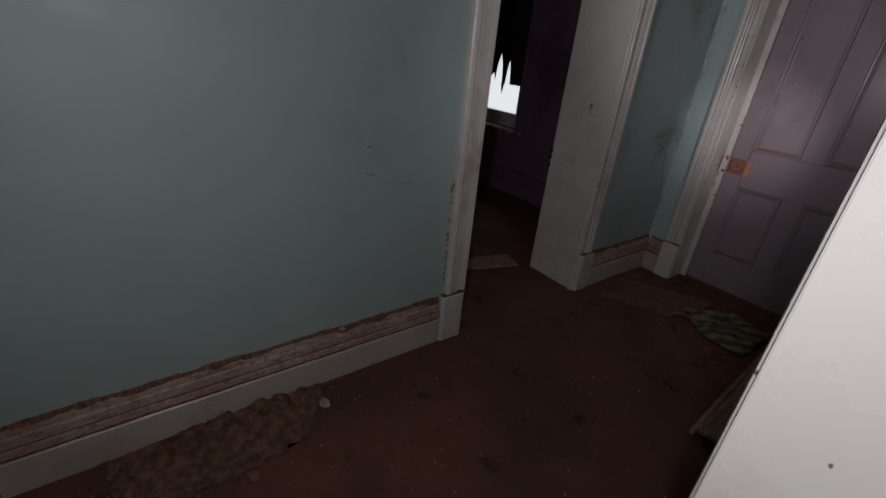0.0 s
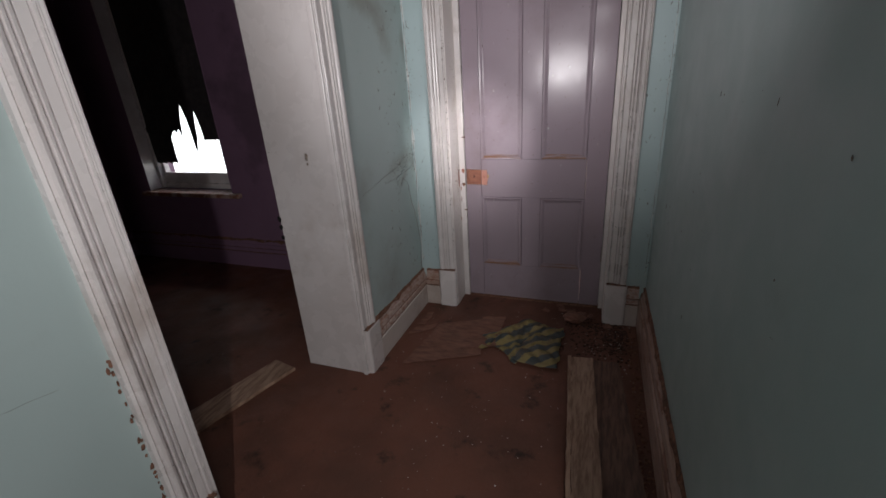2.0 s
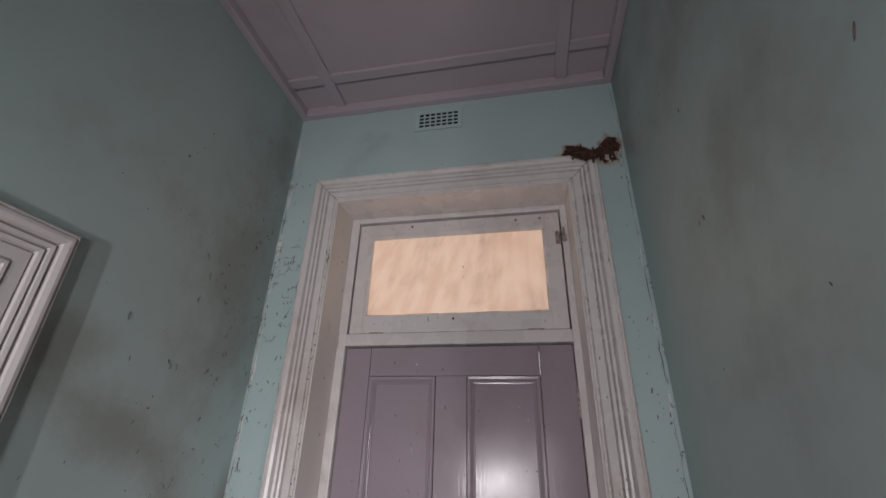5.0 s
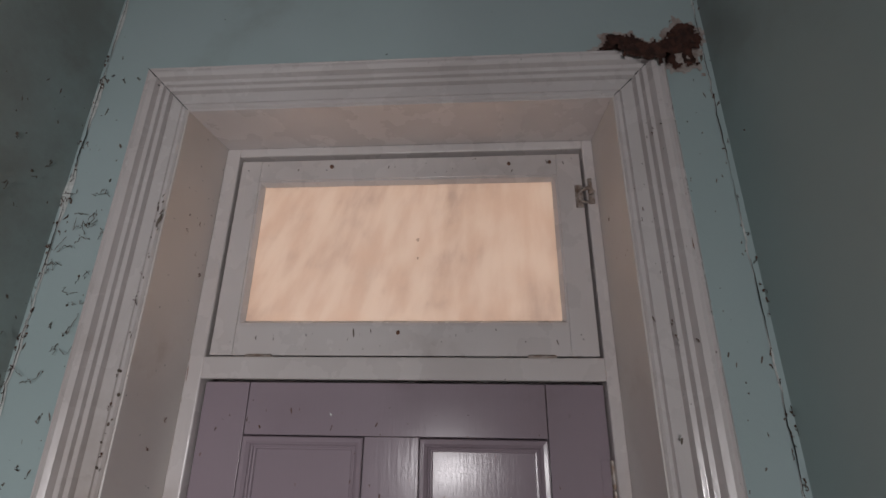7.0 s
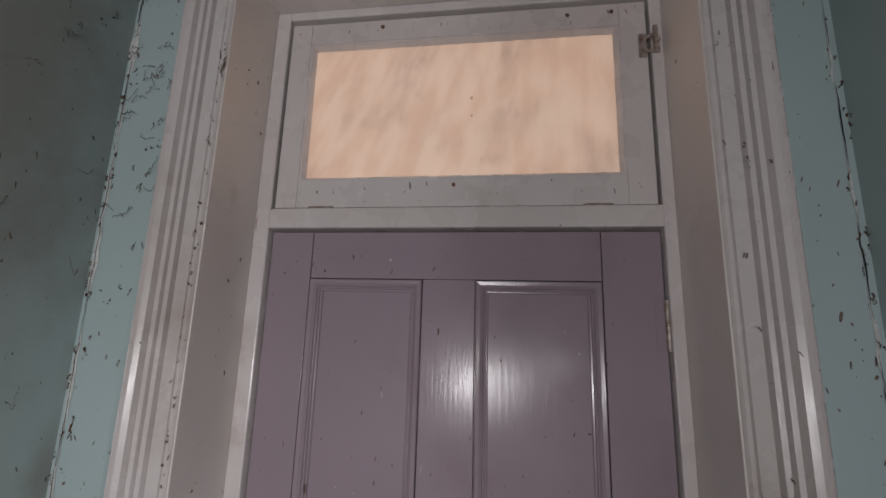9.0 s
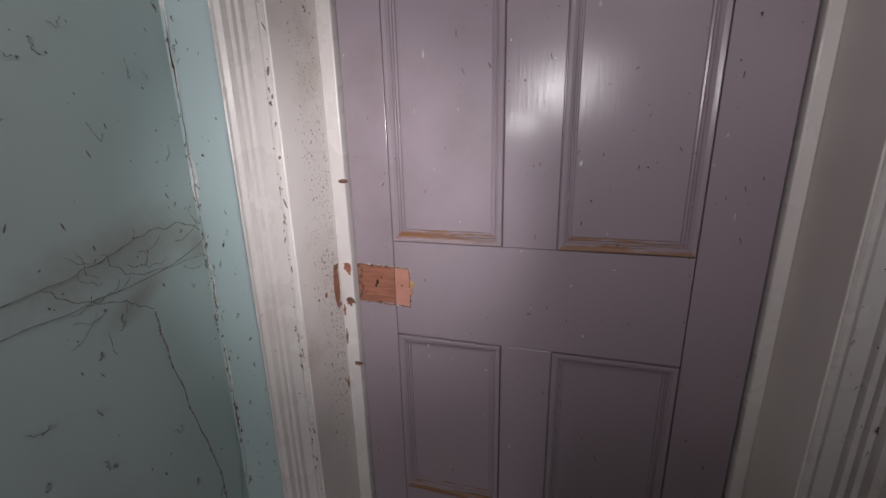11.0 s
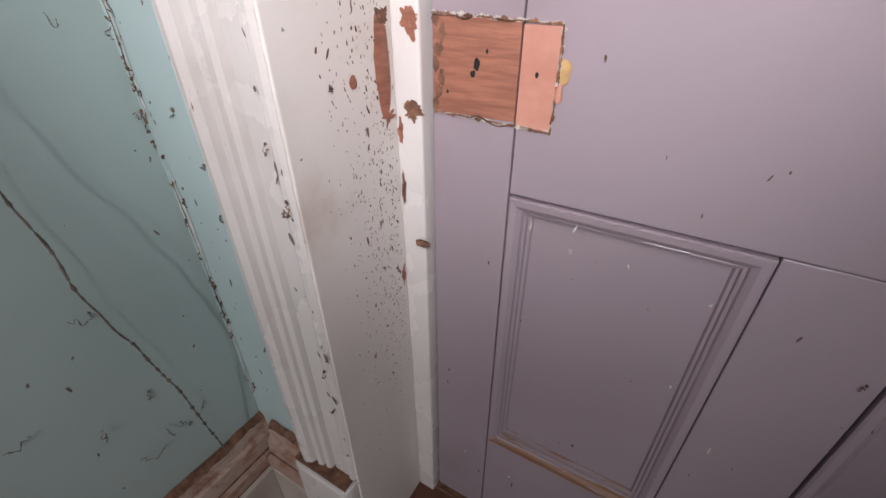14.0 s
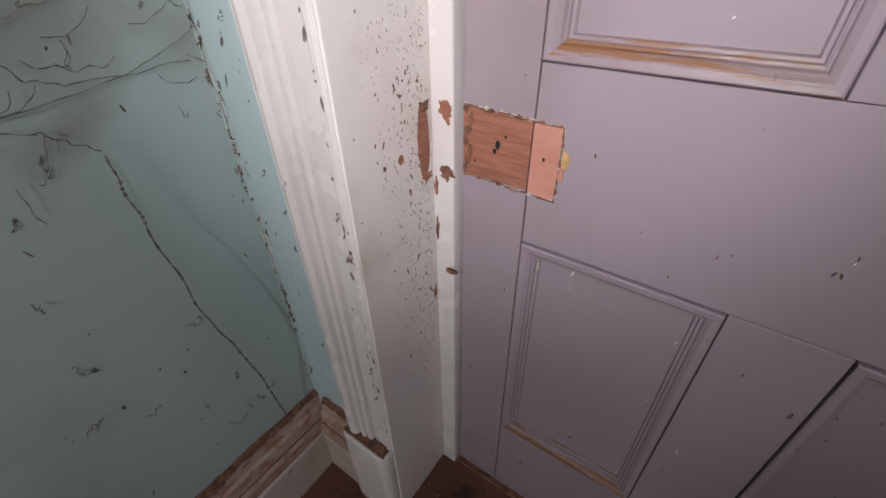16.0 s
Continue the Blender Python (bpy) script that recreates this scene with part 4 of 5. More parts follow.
on_floor("paper_strip", sheet(((-0.205, -0.47), (-0.155, -0.44), (-0.150, -0.30), (-0.185, -0.31)), 8, 18, 0.002, lambda x, y: 0.003 + 0.006 * max(0, noise.noise(Vector((x * 20, y * 20, 1)))), 4, 0.012),
         M_card, "crumpled brown paper strip beside the baseboard", "paper")


def board(name, corners, thick, z, seed, mat, label):
    bm = sheet(corners, 8, 30, thick, lambda x, y: z, seed, 0.004, 3.0)
    return on_floor(name, bm, mat, label, "board", "loose boards")


board("loose_board", ((-0.97, -1.60), (-0.83, -1.66), (-0.655, -1.03), (-0.80, -1.00)), 0.016, 0.002, 5, M_plank, "loose dusty board lying past the doorway")
board("loose_board", ((0.745, -1.42), (0.845, -1.40), (0.795, -0.585), (0.695, -0.605)), 0.018, 0.012, 6, M_plank, "dusty pale board lying along the wall")
board("loose_board", ((0.80, -1.40), (0.985, -1.36), (0.915, -0.565), (0.775, -0.58)), 0.010, 0.001, 7, M_damp, "dark damp board lying under another")
board("loose_batten", ((0.728, -1.43), (0.744, -1.427), (0.694, -0.60), (0.678, -0.605)), 0.030, 0.001, 8, M_plank, "narrow pale batten along the edge of boards")


def stripes():
    mat, tree, bsdf = nodes_of("yellow_and_slate_striped_plastic")
    co, mp, wv = tree.nodes.new("ShaderNodeTexCoord"), tree.nodes.new("ShaderNodeMapping"), tree.nodes.new("ShaderNodeTexWave")
    mp.inputs["Rotation"].default_value = (0, 0, radians(48))
    wv.inputs["Scale"].default_value, wv.inputs["Distortion"].default_value, wv.inputs["Detail"].default_value, wv.inputs["Detail Scale"].default_value = 4.4, 2.6, 2, 0.9
    wv.bands_direction = "X"
    tree.links.new(co.outputs["UV"], mp.inputs[0])
    tree.links.new(mp.outputs[0], wv.inputs["Vector"])
    col = n_mix(tree, n_ramp(tree, wv.outputs["Fac"], 0.47, 0.53), (0.045, 0.055, 0.058), (0.24, 0.185, 0.070))
    col = n_mix(tree, n_mul(tree, n_ramp(tree, n_noise(tree, 22, 6, 0.65), 0.5, 0.72), 0.75), col, (0.12, 0.07, 0.045))
    tree.links.new(col, bsdf.inputs["Base Color"])
    bsdf.inputs["Roughness"].default_value = 0.42
    n_bump(tree, bsdf, n_noise(tree, 40, 5, 0.6), 0.4, 0.004)
    return mat


def striped_bag():
    """A trodden striped carrier bag: one sheet, folded and creased, with a flap and a handle."""
    mat = stripes()
    t = thing("carrier_bag", (0.43, -0.47, 0), "crumpled yellow and dark striped plastic bag on the floor", "plastic bag")

    def leaf(corners, nx, ny, seed, height, base):
        bm = bmesh.new()
        uv = bm.loops.layers.uv.new("uv")
        c = [Vector((*p, 0)) for p in corners]
        grid = []
        for j in range(ny + 1):
            row = []
            for i in range(nx + 1):
                s, q = i / nx, j / ny
                p = c[0].lerp(c[1], s).lerp(c[3].lerp(c[2], s), q)
                rim = min(s, 1 - s, q, 1 - q)
                if rim == 0:
                    p += 0.022 * Vector((noise.noise(p * 14 + Vector((seed, 0, 0))), noise.noise(p * 14 + Vector((0, seed, 5))), 0))
                fold = abs(noise.noise(Vector((p.x * 9 + seed, p.y * 9, 0)))) + 0.5 * abs(noise.noise(Vector((p.x * 21, p.y * 21 + seed, 1))))
                v = bm.verts.new((p.x, p.y, base + height * fold * min(1.0, 0.25 + rim * 6)))
                row.append((v, (p.x + 0.05 * noise.noise(p * 5 + Vector((seed, 1, 0))), p.y + 0.05 * noise.noise(p * 5))))
            grid.append(row)
        for j in range(ny):
            for i in range(nx):
                quad = (grid[j][i], grid[j][i + 1], grid[j + 1][i + 1], grid[j + 1][i])
                f = bm.faces.new([v for v, _ in quad])
                f.smooth = True
                for loop, (_, st) in zip(f.loops, quad):
                    loop[uv].uv = st
        return bm

    for name, args in (("body", (((0.20, -0.49), (0.44, -0.70), (0.625, -0.33), (0.43, -0.255)), 34, 34, 1.0, 0.045, 0.006)),
                       ("flap", (((0.38, -0.68), (0.63, -0.70), (0.635, -0.33), (0.50, -0.36)), 26, 30, 6.0, 0.035, 0.016)),
                       ("handle", (((0.215, -0.62), (0.245, -0.62), (0.30, -0.47), (0.26, -0.46)), 6, 16, 9.0, 0.025, 0.008))):
        ob = part(name, leaf(*args), mat, t)
        mod = ob.modifiers.new("thickness", "SOLIDIFY")
        mod.thickness = 0.0012


striped_bag()


def tied_bag():
    t = thing("paper_bag", (0.70, -0.19, 0), "small brown paper bag twisted shut, lying in dirt", "paper bag")
    part("body", blob(bmesh.new(), (0.685, -0.205, 0.026), (0.062, 0.040, 0.027), 4, 3, 0.35), M_card, t)
    bm = bmesh.new()
    for k in range(7):
        a = radians(-50 + k * 17)
        d = Vector((math.cos(a), math.sin(a) * 0.8, 0.15 + 0.1 * (k % 2)))
        o = Vector((0.742, -0.190, 0.026))
        side = Vector((-d.y, d.x, 0)) * 0.008
        v = [bm.verts.new(o), bm.verts.new(o + d * 0.045 + side), bm.verts.new(o + d * 0.05 - side + Vector((0, 0, 0.006)))]
        bm.faces.new(v)
    frill = part("frill", bm, M_card, t)
    frill.modifiers.new("thickness", "SOLIDIFY").thickness = 0.0015
    part("tie", blob(bmesh.new(), (0.742, -0.190, 0.026), (0.010, 0.012, 0.011), 6, 2, 0.2), M_plank, t)


tied_bag()

for k, (x, y, a, w, l) in enumerate(((0.60, -0.075, 20, 0.05, 0.09), (0.715, -0.125, -30, 0.045, 0.055), (0.52, -0.125, 60, 0.03, 0.045), (0.86, -0.235, 10, 0.04, 0.05), (0.655, -0.10, 100, 0.035, 0.06))):
    ca, sa = math.cos(radians(a)), math.sin(radians(a))
    q = [(x + ca * u * w / 2 - sa * v * l / 2, y + sa * u * w / 2 + ca * v * l / 2) for u, v in ((-1, -1), (1, -1), (1, 1), (-1, 1))]
    on_floor("paper_scrap", sheet(q, 10, 12, 0.002, lambda x, y: 0.004 + 0.016 * abs(noise.noise(Vector((x * 26, y * 26, k)))), 20 + k, 0.012, 20),
             M_card, "crumpled dirty brown paper scrap near the door", "paper", "paper scraps")


def scatter(name, count, spot, size, seed, mat, label, category, detail=1):
    """Many small uneven bits lying on the floor, as one object."""
    rng = random.Random(seed)
    bm = bmesh.new()
    for i in range(count):
        x, y = spot(rng)
        r = size(rng)
        blob(bm, (x, y, r * 0.35), (r * rng.uniform(0.7, 1.5), r * rng.uniform(0.6, 1.2), r * rng.uniform(0.35, 0.8)), rng.uniform(0, 90), detail, 0.45)
    return tagged(part(name, bm, mat), label, category, kind="stuff")


scatter("soil_heap", 760, lambda r: (r.triangular(0.58, 1.0, 0.92), r.triangular(-0.62, -0.13, -0.24)), lambda r: r.uniform(0.0015, 0.0075), 3, M_soil, "dark crumbled soil and litter in the corner", "soil")
scatter("soil_line", 260, lambda r: (r.uniform(0.965, 1.01), r.uniform(-1.6, -0.3)), lambda r: r.uniform(0.002, 0.008), 4, M_dirt, "crumbled dirt along the baseboard", "soil")
scatter("soil_crumbs", 90, lambda r: (r.triangular(0.62, 1.0, 0.94), r.triangular(-0.75, -0.16, -0.3)), lambda r: r.uniform(0.001, 0.004), 15, M_plaster, "pale bits in the dark soil", "crumbs")
scatter("plaster_crumbs", 420, lambda r: (r.uniform(-0.2, 0.98), r.uniform(-3.4, -0.05)), lambda r: r.uniform(0.001, 0.0032), 5, M_plaster, "pale plaster crumbs scattered over the floor", "crumbs")
on_floor("earth_mound", sheet(((XL + 0.032, -3.30), (0.03, -3.20), (0.0, -2.72), (XL + 0.032, -2.55)), 34, 60, 0.002,
                              lambda x, y: 0.045 * math.exp(-((x - XL - 0.05) / 0.10) ** 2 - ((y + 2.88) / 0.24) ** 2) * (0.55 + 1.1 * abs(noise.noise(Vector((x * 13, y * 13, 2)))) + 0.5 * noise.noise(Vector((x * 40, y * 40, 5)))), 31, 0.03, 30),
         M_rubble, "low heap of earth and plaster against the baseboard", "rubble")
scatter("rubble", 300, lambda r: (XL + 0.05 + abs(r.gauss(0, 0.13)), r.gauss(-2.92, 0.25)), lambda r: r.uniform(0.002, 0.009), 6, M_rubble, "crumbled plaster bits along the baseboard", "rubble")
for k, (x, y, s) in enumerate(((-0.20, -2.68, 0.030), (-0.13, -2.60, 0.016), (-0.05, -3.05, 0.016), (0.05, -2.90, 0.014), (-0.08, -3.22, 0.022))):
    on_floor("plaster_lump", blob(bmesh.new(), (x, y, s * 0.45), (s * 1.5, s, s * 0.6), 70 + k, 3, 0.5), M_plaster if k in (1,) else M_card, "broken lump of old plaster near the baseboard", "rubble", "plaster chunks")


# ---------------------------------------------------------------- cobwebs and grime
def strand(bm, pts, r, seed, beads=0.5, sag=0.0, steps=26):
    """A dirty thread through the given points, with uneven thickness."""
    pts = [Vector(p) for p in pts]
    n = len(pts) - 1
    rings = []
    for i in range(steps + 1):
        u = i / steps * n
        k = min(int(u), n - 1)
        f = u - k
        p = pts[k].lerp(pts[k + 1], f)
        p += 0.006 * Vector((0.3 * noise.noise(Vector((u * 3, seed, 0))), noise.noise(Vector((u * 3, seed, 5))), noise.noise(Vector((u * 3, seed, 9)))))
        p.z -= sag * 4 * (i / steps) * (1 - i / steps)
        q = r * (0.45 + beads * max(0.0, 0.4 + 1.6 * noise.noise(Vector((i * 0.7, seed, 2)))))
        rings.append((p, q))
    vs = []
    for i, (p, q) in enumerate(rings):
        d = (rings[min(i + 1, steps)][0] - rings[max(i - 1, 0)][0]).normalized()
        a = d.orthogonal().normalized()
        b = d.cross(a)
        vs.append([bm.verts.new(p + (a * math.cos(w) + b * math.sin(w)) * q) for w in (0, 2.094, 4.189)])
    for v0, v1 in zip(vs, vs[1:]):
        for i in range(3):
            bm.faces.new((v0[i], v0[(i + 1) % 3], v1[(i + 1) % 3], v1[i]))
    return bm


M_web = plain("dusty_cobweb", (0.20, 0.165, 0.135), (0.10, 0.078, 0.062), 0.95, 80, 0.3)


def cobwebs():
    x = XL + 0.006
    group = "dirty cobwebs"
    t = thing("cobweb", (x, -0.35, 0.9), "dust-laden cobweb strung across the wall corner", "cobweb", group)
    rng = random.Random(11)
    bm = bmesh.new()
    strand(bm, ((XL + 0.02, YW - 0.012, 0.955), (x, -0.20, 0.975), (x, -0.27, 0.975), (x, -0.33, 0.955), (x, -0.40, 0.935), (x, -0.55, 0.915), (x, -0.78, 0.87)), 0.0010, 1.0, 0.8, 0.0, 60)
    strand(bm, ((XL + 0.01, YW - 0.008, 0.93), (x, -0.25, 0.915), (x, -0.40, 0.90), (x, -0.55, 0.878)), 0.0008, 2.0, 0.7, 0.02, 40)
    strand(bm, ((x, -0.36, 0.955), (x, -0.33, 0.915), (x, -0.30, 0.90), (XL + 0.01, YW - 0.02, 0.90)), 0.0008, 3.0, 0.8, 0.0, 30)
    strand(bm, ((x, -0.45, 0.925), (x, -0.41, 0.89), (x, -0.34, 0.865), (x, -0.32, 0.85), (x + 0.010, -0.30, 0.835)), 0.0009, 4.0, 0.8, 0.0, 36)
    part("main_strand", bm, M_web, t)
    bm = bmesh.new()
    strand(bm, ((x + 0.012, -0.30, 0.83), (x + 0.022, -0.300, 0.74), (x + 0.045, -0.292, 0.60), (x + 0.045, -0.262, 0.45), (x + 0.020, -0.235, 0.24)), 0.0012, 5.0, 1.7, 0.0, 140)
    part("hanging_thread", bm, M_web, t, "long beaded hanging thread")
    bm = bmesh.new()
    for k in range(22):
        y, z = rng.uniform(-0.42, -0.15), rng.uniform(0.82, 1.0)
        strand(bm, ((x, y, z), (x, y + rng.uniform(-0.06, 0.06), z + rng.uniform(-0.05, 0.05))), 0.0006, k, 0.9, 0.01, 10)
    tagged(part("tangle", bm, M_web, t, "matted dusty web in the corner"), kind="stuff")
    # threads on the narrow front wall, and higher up in the corner
    for base, box_y, box_z, wall_y, count in (((XL + 0.06, YW - 0.004, 2.2), (XL + 0.02, -0.14), (2.02, 2.40), True, 30), ((x, -0.4, 1.5), (-0.50, -0.13), (1.15, 1.75), False, 16), ((x, -0.4, 2.2), (-0.45, -0.14), (1.9, 2.5), False, 16),
                                               ((x, -0.5, 0.55), (-0.62, -0.13), (0.32, 0.80), False, 10)):
        w = thing("cobweb", base, "small dusty cobweb threads clinging to painted plaster", "cobweb", group)
        for m in range(2):
            bm = bmesh.new()
            for k in range(count // 2):
                a, z = rng.uniform(*box_y), rng.uniform(*box_z)
                da, dz = rng.uniform(-0.035, 0.035), rng.uniform(-0.045, 0.02)
                if wall_y:
                    pts = ((a, YW - 0.004, z), (a + da * 0.5, YW - 0.008, z + dz), (a + da, YW - 0.004, z + dz * 0.6))
                else:
                    pts = ((x - 0.002, a, z), (x + 0.004, a + da * 0.5, z + dz), (x - 0.002, a + da, z + dz * 0.6))
                strand(bm, pts, 0.0006, k + m * 40, 1.2, 0.0, 14)
            tagged(part("threads", bm, M_web, w), kind="stuff")


cobwebs()


M_filler = plain("white_gap_filler", (0.74, 0.76, 0.74), (0.52, 0.54, 0.52), 0.8, 45, 0.5)


def corner_crack(name, pick, z0, z1, seed, label, fill=0.0075, gap=0.0013):
    """A jagged crack with pale filler along an inner corner."""
    t = thing(name, pick(z0), label, "crack", "cracked wall corners")
    for nm, mat, wide, lift in (("filler", M_filler, fill, 0.0012), ("gap", M_black, gap, 0.0022)):
        bm = bmesh.new()
        n = int((z1 - z0) / 0.01)
        prev = None
        for i in range(n + 1):
            z = z0 + (z1 - z0) * i / n
            p, side, out = Vector(pick(z)), *pick(None)
            j = 0.004 * noise.noise(Vector((z * 22, seed, 0))) + 0.0025 * noise.noise(Vector((z * 80, seed, 1)))
            w = wide * max(0.05, 0.45 + 1.1 * noise.noise(Vector((z * 9, seed, 3 if nm == "gap" else 7))))
            c = p + side * j + out * lift
            cur = (bm.verts.new(c - side * w), bm.verts.new(c + side * w))
            if prev:
                bm.faces.new((prev[0], prev[1], cur[1], cur[0]))
            prev = cur
        part(nm, bm, mat, t)


corner_crack("corner_crack", lambda z: (XL + 0.010, YW, z) if z is not None else (Vector((1, 0, 0)), Vector((0, -1, 0))), 0.30, 3.0, 1.0, "jagged crack with white filler down the wall corner")
corner_crack("corner_crack", lambda z: (XR - 0.012, YW, z) if z is not None else (Vector((1, 0, 0)), Vector((0, -1, 0))), 0.30, 3.0, 6.0, "dark crack down the wall corner", 0.0025, 0.0010)


M_fly = plain("brown_fly_spots", (0.17, 0.085, 0.055), (0.06, 0.032, 0.022), 0.8, 60, 0.3)


def specks(name, place, count, seed, label, size=(0.0006, 0.0018), mat=M_web):
    """Fly spots and bits of dirt stuck to a surface: flattened, drawn-out lumps."""
    rng = random.Random(seed)
    bm = bmesh.new()
    for i in range(count):
        p, out = place(rng)
        r = rng.uniform(*size) * (2.0 if rng.random() < 0.1 else 1.0)
        made = bmesh.ops.create_icosphere(bm, subdivisions=1, radius=1)["verts"]
        long = rng.choice((1.0, 1.3, 1.8, 3.0, 4.5))
        out = Vector(out)
        tang = out.cross(Vector((0, 0, 1)))
        lean = rng.uniform(-0.5, 0.5)
        for v in made:
            k = 1 + 0.5 * noise.noise(v.co * 2 + Vector((i, 0, 0)))
            a, b, c = v.co
            b2 = b * long
            v.co = Vector(p) + r * k * (tang * (a + lean * b2) + Vector((0, 0, 1)) * b2) + out * (c * r * 0.45)
    return tagged(part(name, bm, mat), label, "dirt specks", kind="stuff")


specks("wall_specks", lambda r: ((XL, min(-0.13, -0.13 - abs(r.gauss(0, 0.28))), r.uniform(0.3, 2.6)), (1, 0, 0)), 260, 21, "dark fly spots and dirt stuck to the hall wall")
specks("front_wall_specks", lambda r: ((r.uniform(XL + 0.01, DX0 - 0.11), YW, r.uniform(0.3, 2.8)), (0, -1, 0)), 110, 22, "dark dirt specks on the narrow wall by the door")
specks("front_wall_specks", lambda r: ((r.uniform(DX1 + 0.11, XR - 0.01), YW, r.uniform(0.3, 2.8)), (0, -1, 0)), 120, 23, "dark dirt specks on the narrow wall by the hinge side")
specks("jamb_specks", lambda r: ((DX0 + 0.0045, r.triangular(-0.13, -0.02, -0.03), r.triangular(0.25, 1.6, 0.62)), (1, 0, 0)), 1700, 24, "brown fly spots crowded on the jamb lining", (0.0002, 0.0007), M_fly)
specks("casing_specks", lambda r: ((DX0 - r.uniform(0.0, 0.012), YW - 0.018, r.uniform(0.3, 2.4)), (0, -1, 0)), 90, 25, "dark dirt specks along the casing edge", (0.0007, 0.0018))
specks("door_specks", lambda r: ((r.uniform(0.01, 0.80), -0.0008, r.uniform(0.1, 2.0)), (0, -1, 0)), 260, 26, "scattered brown dirt specks on the door face", (0.0004, 0.0012), M_fly)
specks("door_nicks", lambda r: ((r.uniform(0.01, 0.80), -0.0008, r.uniform(0.1, 2.0)), (0, -1, 0)), 36, 36, "small white nicks in the door paint", (0.0006, 0.0018), M_filler)
specks("frame_specks", lambda r: ((r.uniform(0.02, 0.79), -0.012, r.choice((r.uniform(2.09, 2.135), r.uniform(2.49, 2.53)))), (0, -1, 0)), 40, 27, "dark dirt specks on the fanlight frame", (0.0006, 0.0015))
specks("east_wall_specks", lambda r: ((XR, r.uniform(-2.6, -0.13), r.uniform(0.4, 2.7)), (-1, 0, 0)), 90, 28, "dark scuffs and dents on the hall wall", (0.0008, 0.003))


def curls(name, place, count, seed, label, size=(0.012, 0.03), thick=0.0011, mat=M_web):
    """Curled bits of dusty web and dead insects stuck to a surface, each with a knot at one end."""
    rng = random.Random(seed)
    bm = bmesh.new()
    for k in range(count):
        p, out = place(rng)
        p, out = Vector(p), Vector(out)
        tang = out.cross(Vector((0, 0, 1)))
        s = rng.uniform(*size)
        a = rng.uniform(-0.7, 0.7)
        d = (Vector((0, 0, -1)) + tang * a).normalized()
        e = out.cross(d) * rng.uniform(-0.5, 0.5)
        pts = (p + out * 0.001, p + d * s * 0.5 + e * s * 0.6 + out * 0.003, p + d * s + out * 0.001)
        strand(bm, pts, thick * rng.uniform(0.5, 1.1), seed + k * 1.7, 1.2, 0.0, 12)
        if rng.random() < 0.6:
            q = thick * rng.uniform(1.2, 2.6)
            blob(bm, p + out * 0.001, (q, q, q * rng.uniform(0.8, 1.8)), k + seed, 1, 0.6)
    return tagged(part(name, bm, mat), label, "cobweb bits", kind="stuff")


curls("web_curls", lambda r: ((XL, r.triangular(-0.75, -0.14, -0.2), r.uniform(0.28, 2.5)), (1, 0, 0)), 30, 41, "curled dark web bits stuck to the hall wall", (0.008, 0.024), 0.0008)
curls("corner_curls", lambda r: ((XL + abs(r.gauss(0.008, 0.008)), YW, r.uniform(0.26, 2.75)), (0, -1, 0)), 120, 42, "dark knots of web and dirt down the wall corner", (0.004, 0.016), 0.0008, M_fly)
curls("casing_curls", lambda r: ((DX0 - r.uniform(0.002, 0.014), YW - 0.019, r.uniform(0.3, 2.3)), (0, -1, 0)), 24, 43, "dead insects and web bits on the casing edge", (0.004, 0.014), 0.0007, M_fly)
curls("casing_curls", lambda r: ((DX1 + r.uniform(0.004, 0.10), YW - 0.026, r.uniform(0.3, 2.5)), (0, -1, 0)), 20, 44, "dead insects and web bits on the hinge-side casing", (0.003, 0.009), 0.0006, M_fly)
curls("wall_curls", lambda r: ((r.uniform(XL + 0.02, DX0 - 0.11), YW, r.uniform(0.3, 2.7)), (0, -1, 0)), 36, 45, "small curled web bits on the narrow wall", (0.005, 0.014), 0.0007)
curls("corner_curls", lambda r: ((XR - abs(r.gauss(0.008, 0.006)), YW, r.uniform(0.3, 2.9)), (0, -1, 0)), 80, 46, "dark knots of dirt down the hinge-side corner", (0.004, 0.014), 0.0007, M_fly)
curls("door_curls", lambda r: ((r.uniform(0.02, 0.79), -0.0005, r.uniform(0.1, 2.0)), (0, -1, 0)), 48, 47, "tiny web bits stuck to the door face", (0.003, 0.010), 0.0005, M_fly)
curls("lining_curls", lambda r: ((DX0 + 0.004, r.uniform(-0.12, -0.02), r.uniform(0.3, 2.4)), (1, 0, 0)), 20, 48, "small web bits and dirt on the jamb lining", (0.003, 0.010), 0.0006, M_fly)
specks("casing_specks", lambda r: ((DX1 + r.uniform(0.006, 0.10), YW - 0.026, r.uniform(0.3, 2.5)), (0, -1, 0)), 110, 51, "dark fly spots on the hinge-side casing", (0.0004, 0.0011))


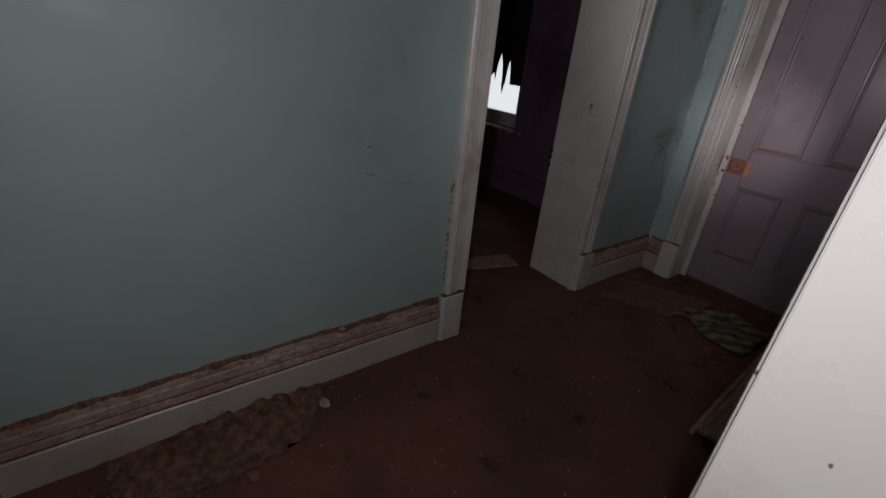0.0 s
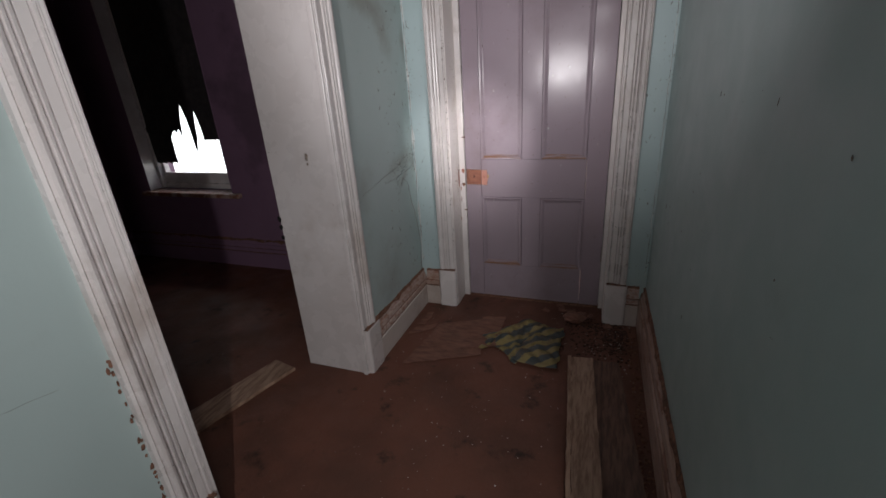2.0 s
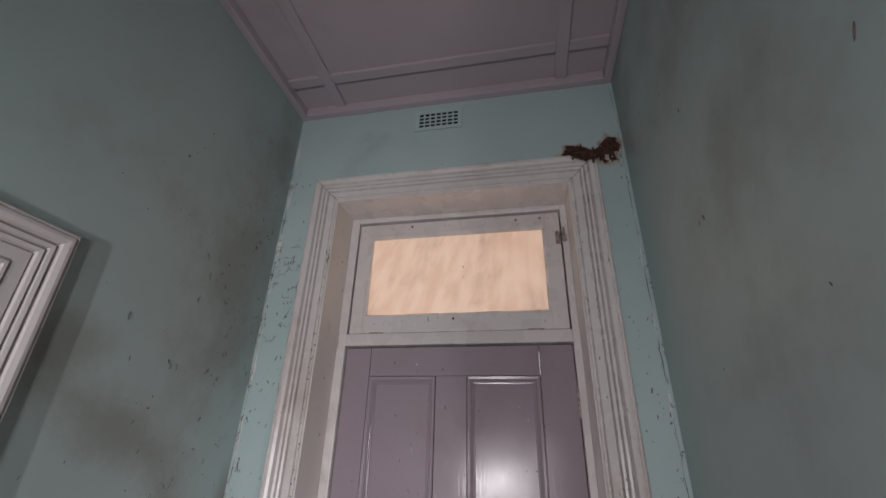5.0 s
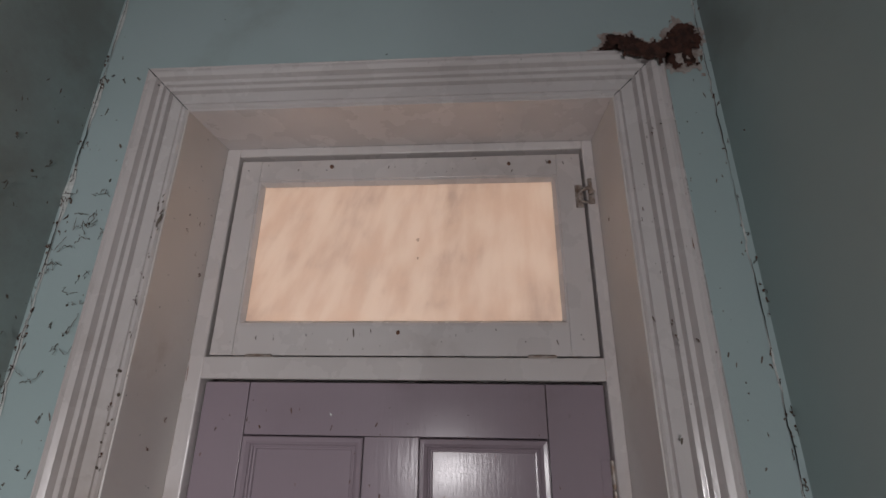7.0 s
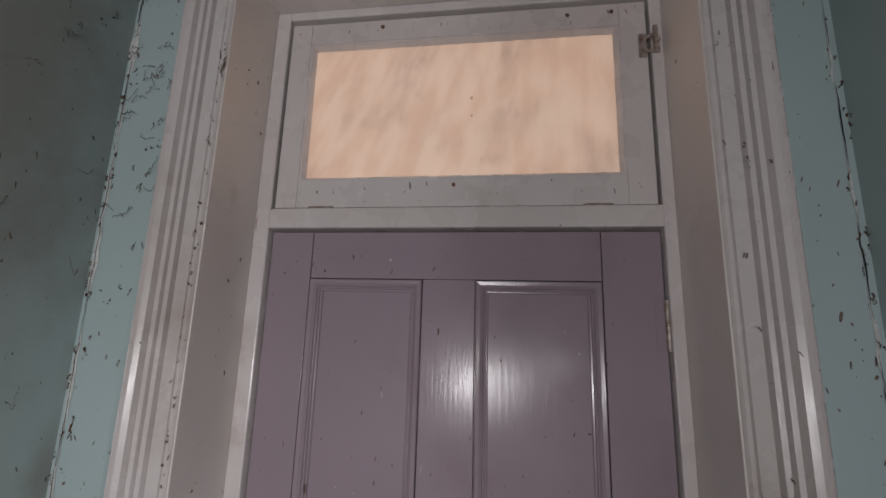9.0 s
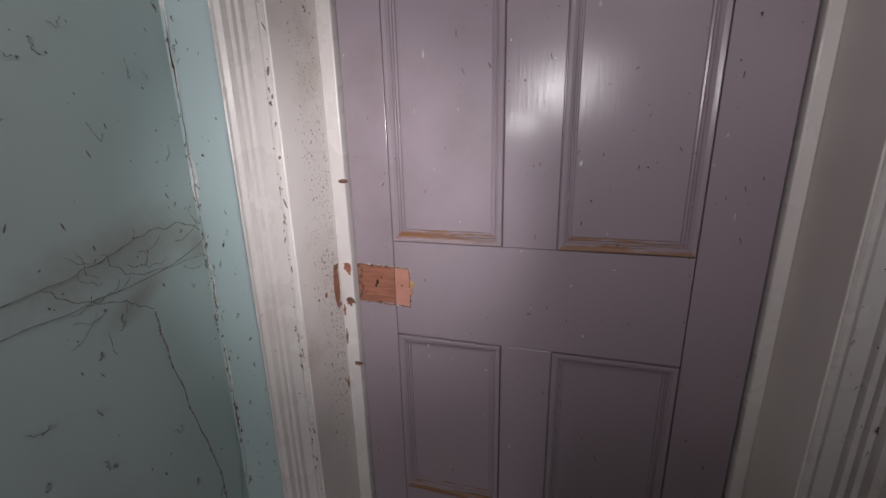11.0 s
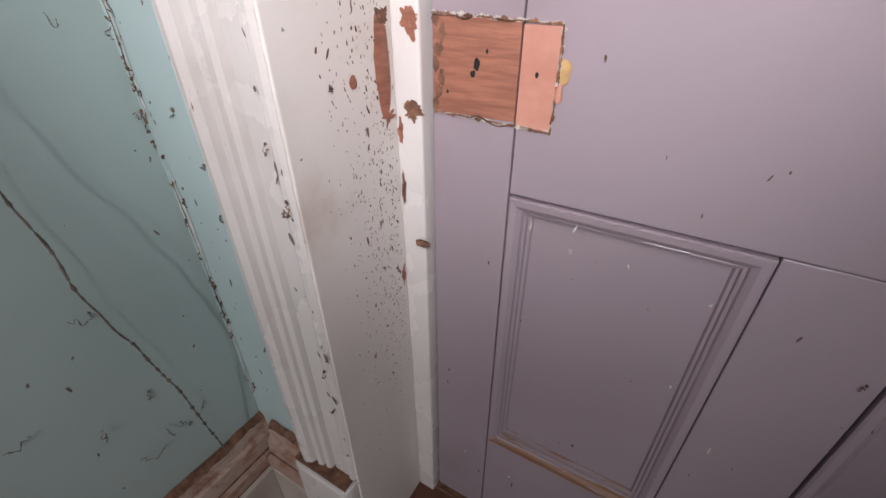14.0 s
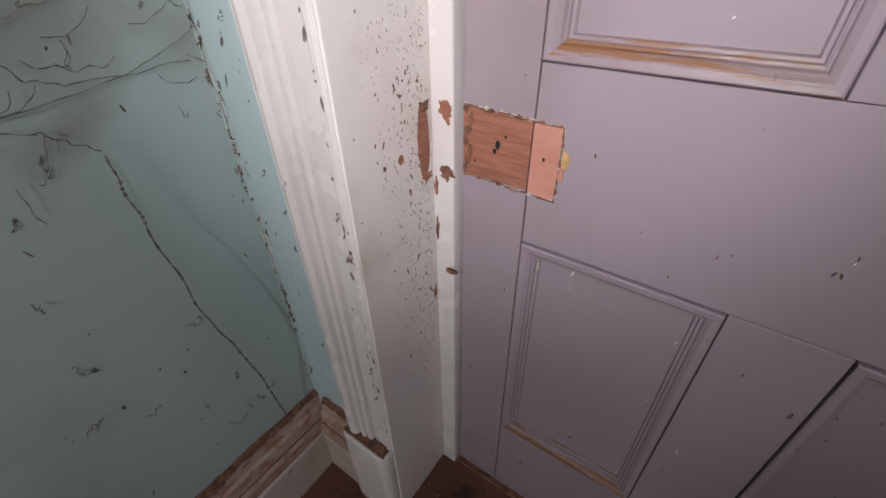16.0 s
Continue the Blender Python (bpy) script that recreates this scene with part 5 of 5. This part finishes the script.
def lock_traces():
    """What the old rim lock left behind: torn paint edges, screw holes, a splintered nib."""
    t = DOOR
    for k, pts in enumerate((((0.004, -0.0018, 0.757), (0.066, -0.0018, 0.754), (0.131, -0.0018, 0.751)), ((0.131, -0.0018, 0.751), (0.1325, -0.0018, 0.80), (0.131, -0.0018, 0.843)),
                             ((0.004, -0.0018, 0.847), (0.066, -0.0018, 0.845), (0.131, -0.0018, 0.843)))):
        bm = bmesh.new()
        strand(bm, pts, 0.0009, 200 + k, 1.3, 0.0, 70)
        part("torn_edge", bm, M_dirt, t, "dark ragged paint edge")
    for x, z, q in ((0.048, 0.797, 0.0026), (0.112, 0.802, 0.0018), (0.062, 0.818, 0.0014), (0.020, 0.778, 0.0015)):
        part("screw_hole", blob(bmesh.new(), (x, -0.0016, z), (q, 0.0008, q * 1.5), x * 900, 2, 0.5), M_black, t)
    for k in range(7):
        part("stain", blob(bmesh.new(), (0.006 + 0.0035 * (k % 3), -0.0017, 0.765 + 0.013 * k), (0.004, 0.0005, 0.007), 300 + k, 2, 0.9), M_dirt, t)
    part("splintered_nib", blob(bmesh.new(), (0.137, -0.0012, 0.806), (0.006, 0.0010, 0.011), 320, 2, 0.5), M_nib, t, "splintered ochre timber nib")


M_nib = plain("ochre_splinter", (0.52, 0.33, 0.14), (0.36, 0.21, 0.09), 0.7, 60, 0.4)
lock_traces()


def wall_marks():
    """Single dents, nests and scuffs on the two long walls."""
    t = thing("wall_scar", (XR, -2.15, 1.383), "broken plug hole with a pale scrape on blue-green plaster", "wall damage")
    part("hole", blob(bmesh.new(), (XR - 0.001, -2.15, 1.386), (0.003, 0.009, 0.010), 91, 3, 0.5), M_rubble, t)
    part("cavity", blob(bmesh.new(), (XR - 0.003, -2.15, 1.376), (0.002, 0.005, 0.003), 92, 2, 0.5), M_black, t)
    for k, (y0, z0, y1, z1) in enumerate(((-2.00, 1.24, -2.10, 1.34), (-2.18, 1.40, -2.25, 1.47))):
        bm = bmesh.new()
        strand(bm, ((XR - 0.0005, y0, z0), (XR - 0.0005, (y0 + y1) / 2 + 0.006, (z0 + z1) / 2), (XR - 0.0005, y1, z1)), 0.0006, 50 + k, 1.2, 0.0, 24)
        part("scrape", bm, M_plaster, t)
    n = thing("mud_nest", (XR, -1.065, 1.70), "dark ragged insect nest stuck to the hall wall", "insect nest")
    part("body", blob(bmesh.new(), (XR - 0.004, -1.065, 1.70), (0.005, 0.011, 0.007), 93, 3, 0.7), M_web, n)
    for k in range(5):
        bm = bmesh.new()
        a = radians(k * 72 + 10)
        strand(bm, ((XR - 0.003, -1.065, 1.70), (XR - 0.006, -1.065 + 0.02 * math.cos(a), 1.70 + 0.018 * math.sin(a))), 0.0009, 60 + k, 1.0, 0.0, 8)
        part("thread", bm, M_web, n)
    s = thing("wall_scuffs", (XL, -2.2, 1.0), "grey scuffs and pencil marks on blue-green plaster", "scuff marks")
    for k, (y, z, dy, dz) in enumerate(((-2.22, 1.245, 0.035, -0.012), (-2.12, 1.145, 0.03, 0.012), (-2.35, 0.962, 0.014, 0.002), (-2.345, 0.864, 0.035, -0.010), (-2.175, 0.82, 0.016, 0.006))):
        bm = bmesh.new()
        strand(bm, ((XL + 0.0004, y - dy / 2, z - dz / 2), (XL + 0.0006, y, z + (0.008 if k in (0, 3) else 0) * -1), (XL + 0.0004, y + dy / 2, z + dz / 2)), 0.0016 if k > 1 else 0.0008, 70 + k, 1.0, 0.0, 14)
        part("scuff", bm, M_web, s)
    bm = bmesh.new()
    strand(bm, ((XL + 0.0002, -2.42, 0.80), (XL + 0.0004, -2.25, 0.825), (XL + 0.0002, -2.06, 0.79)), 0.0005, 80, 0.8, 0.0, 40)
    part("hairline_crack", bm, M_web, s)
    # flaking edge where the casing meets the plaster
    bm = bmesh.new()
    rng = random.Random(4)
    for k in range(26):
        z = rng.triangular(0.27, 0.9, 0.4)
        blob(bm, (XL + 0.001, LY0 - 0.107 - abs(rng.gauss(0, 0.004)), z), (0.002, rng.uniform(0.002, 0.006), rng.uniform(0.004, 0.012)), k, 1, 0.6)
    tagged(part("flaked_edge", bm, M_dirt, s, "crumbling brown plaster along the casing"), kind="stuff")


wall_marks()
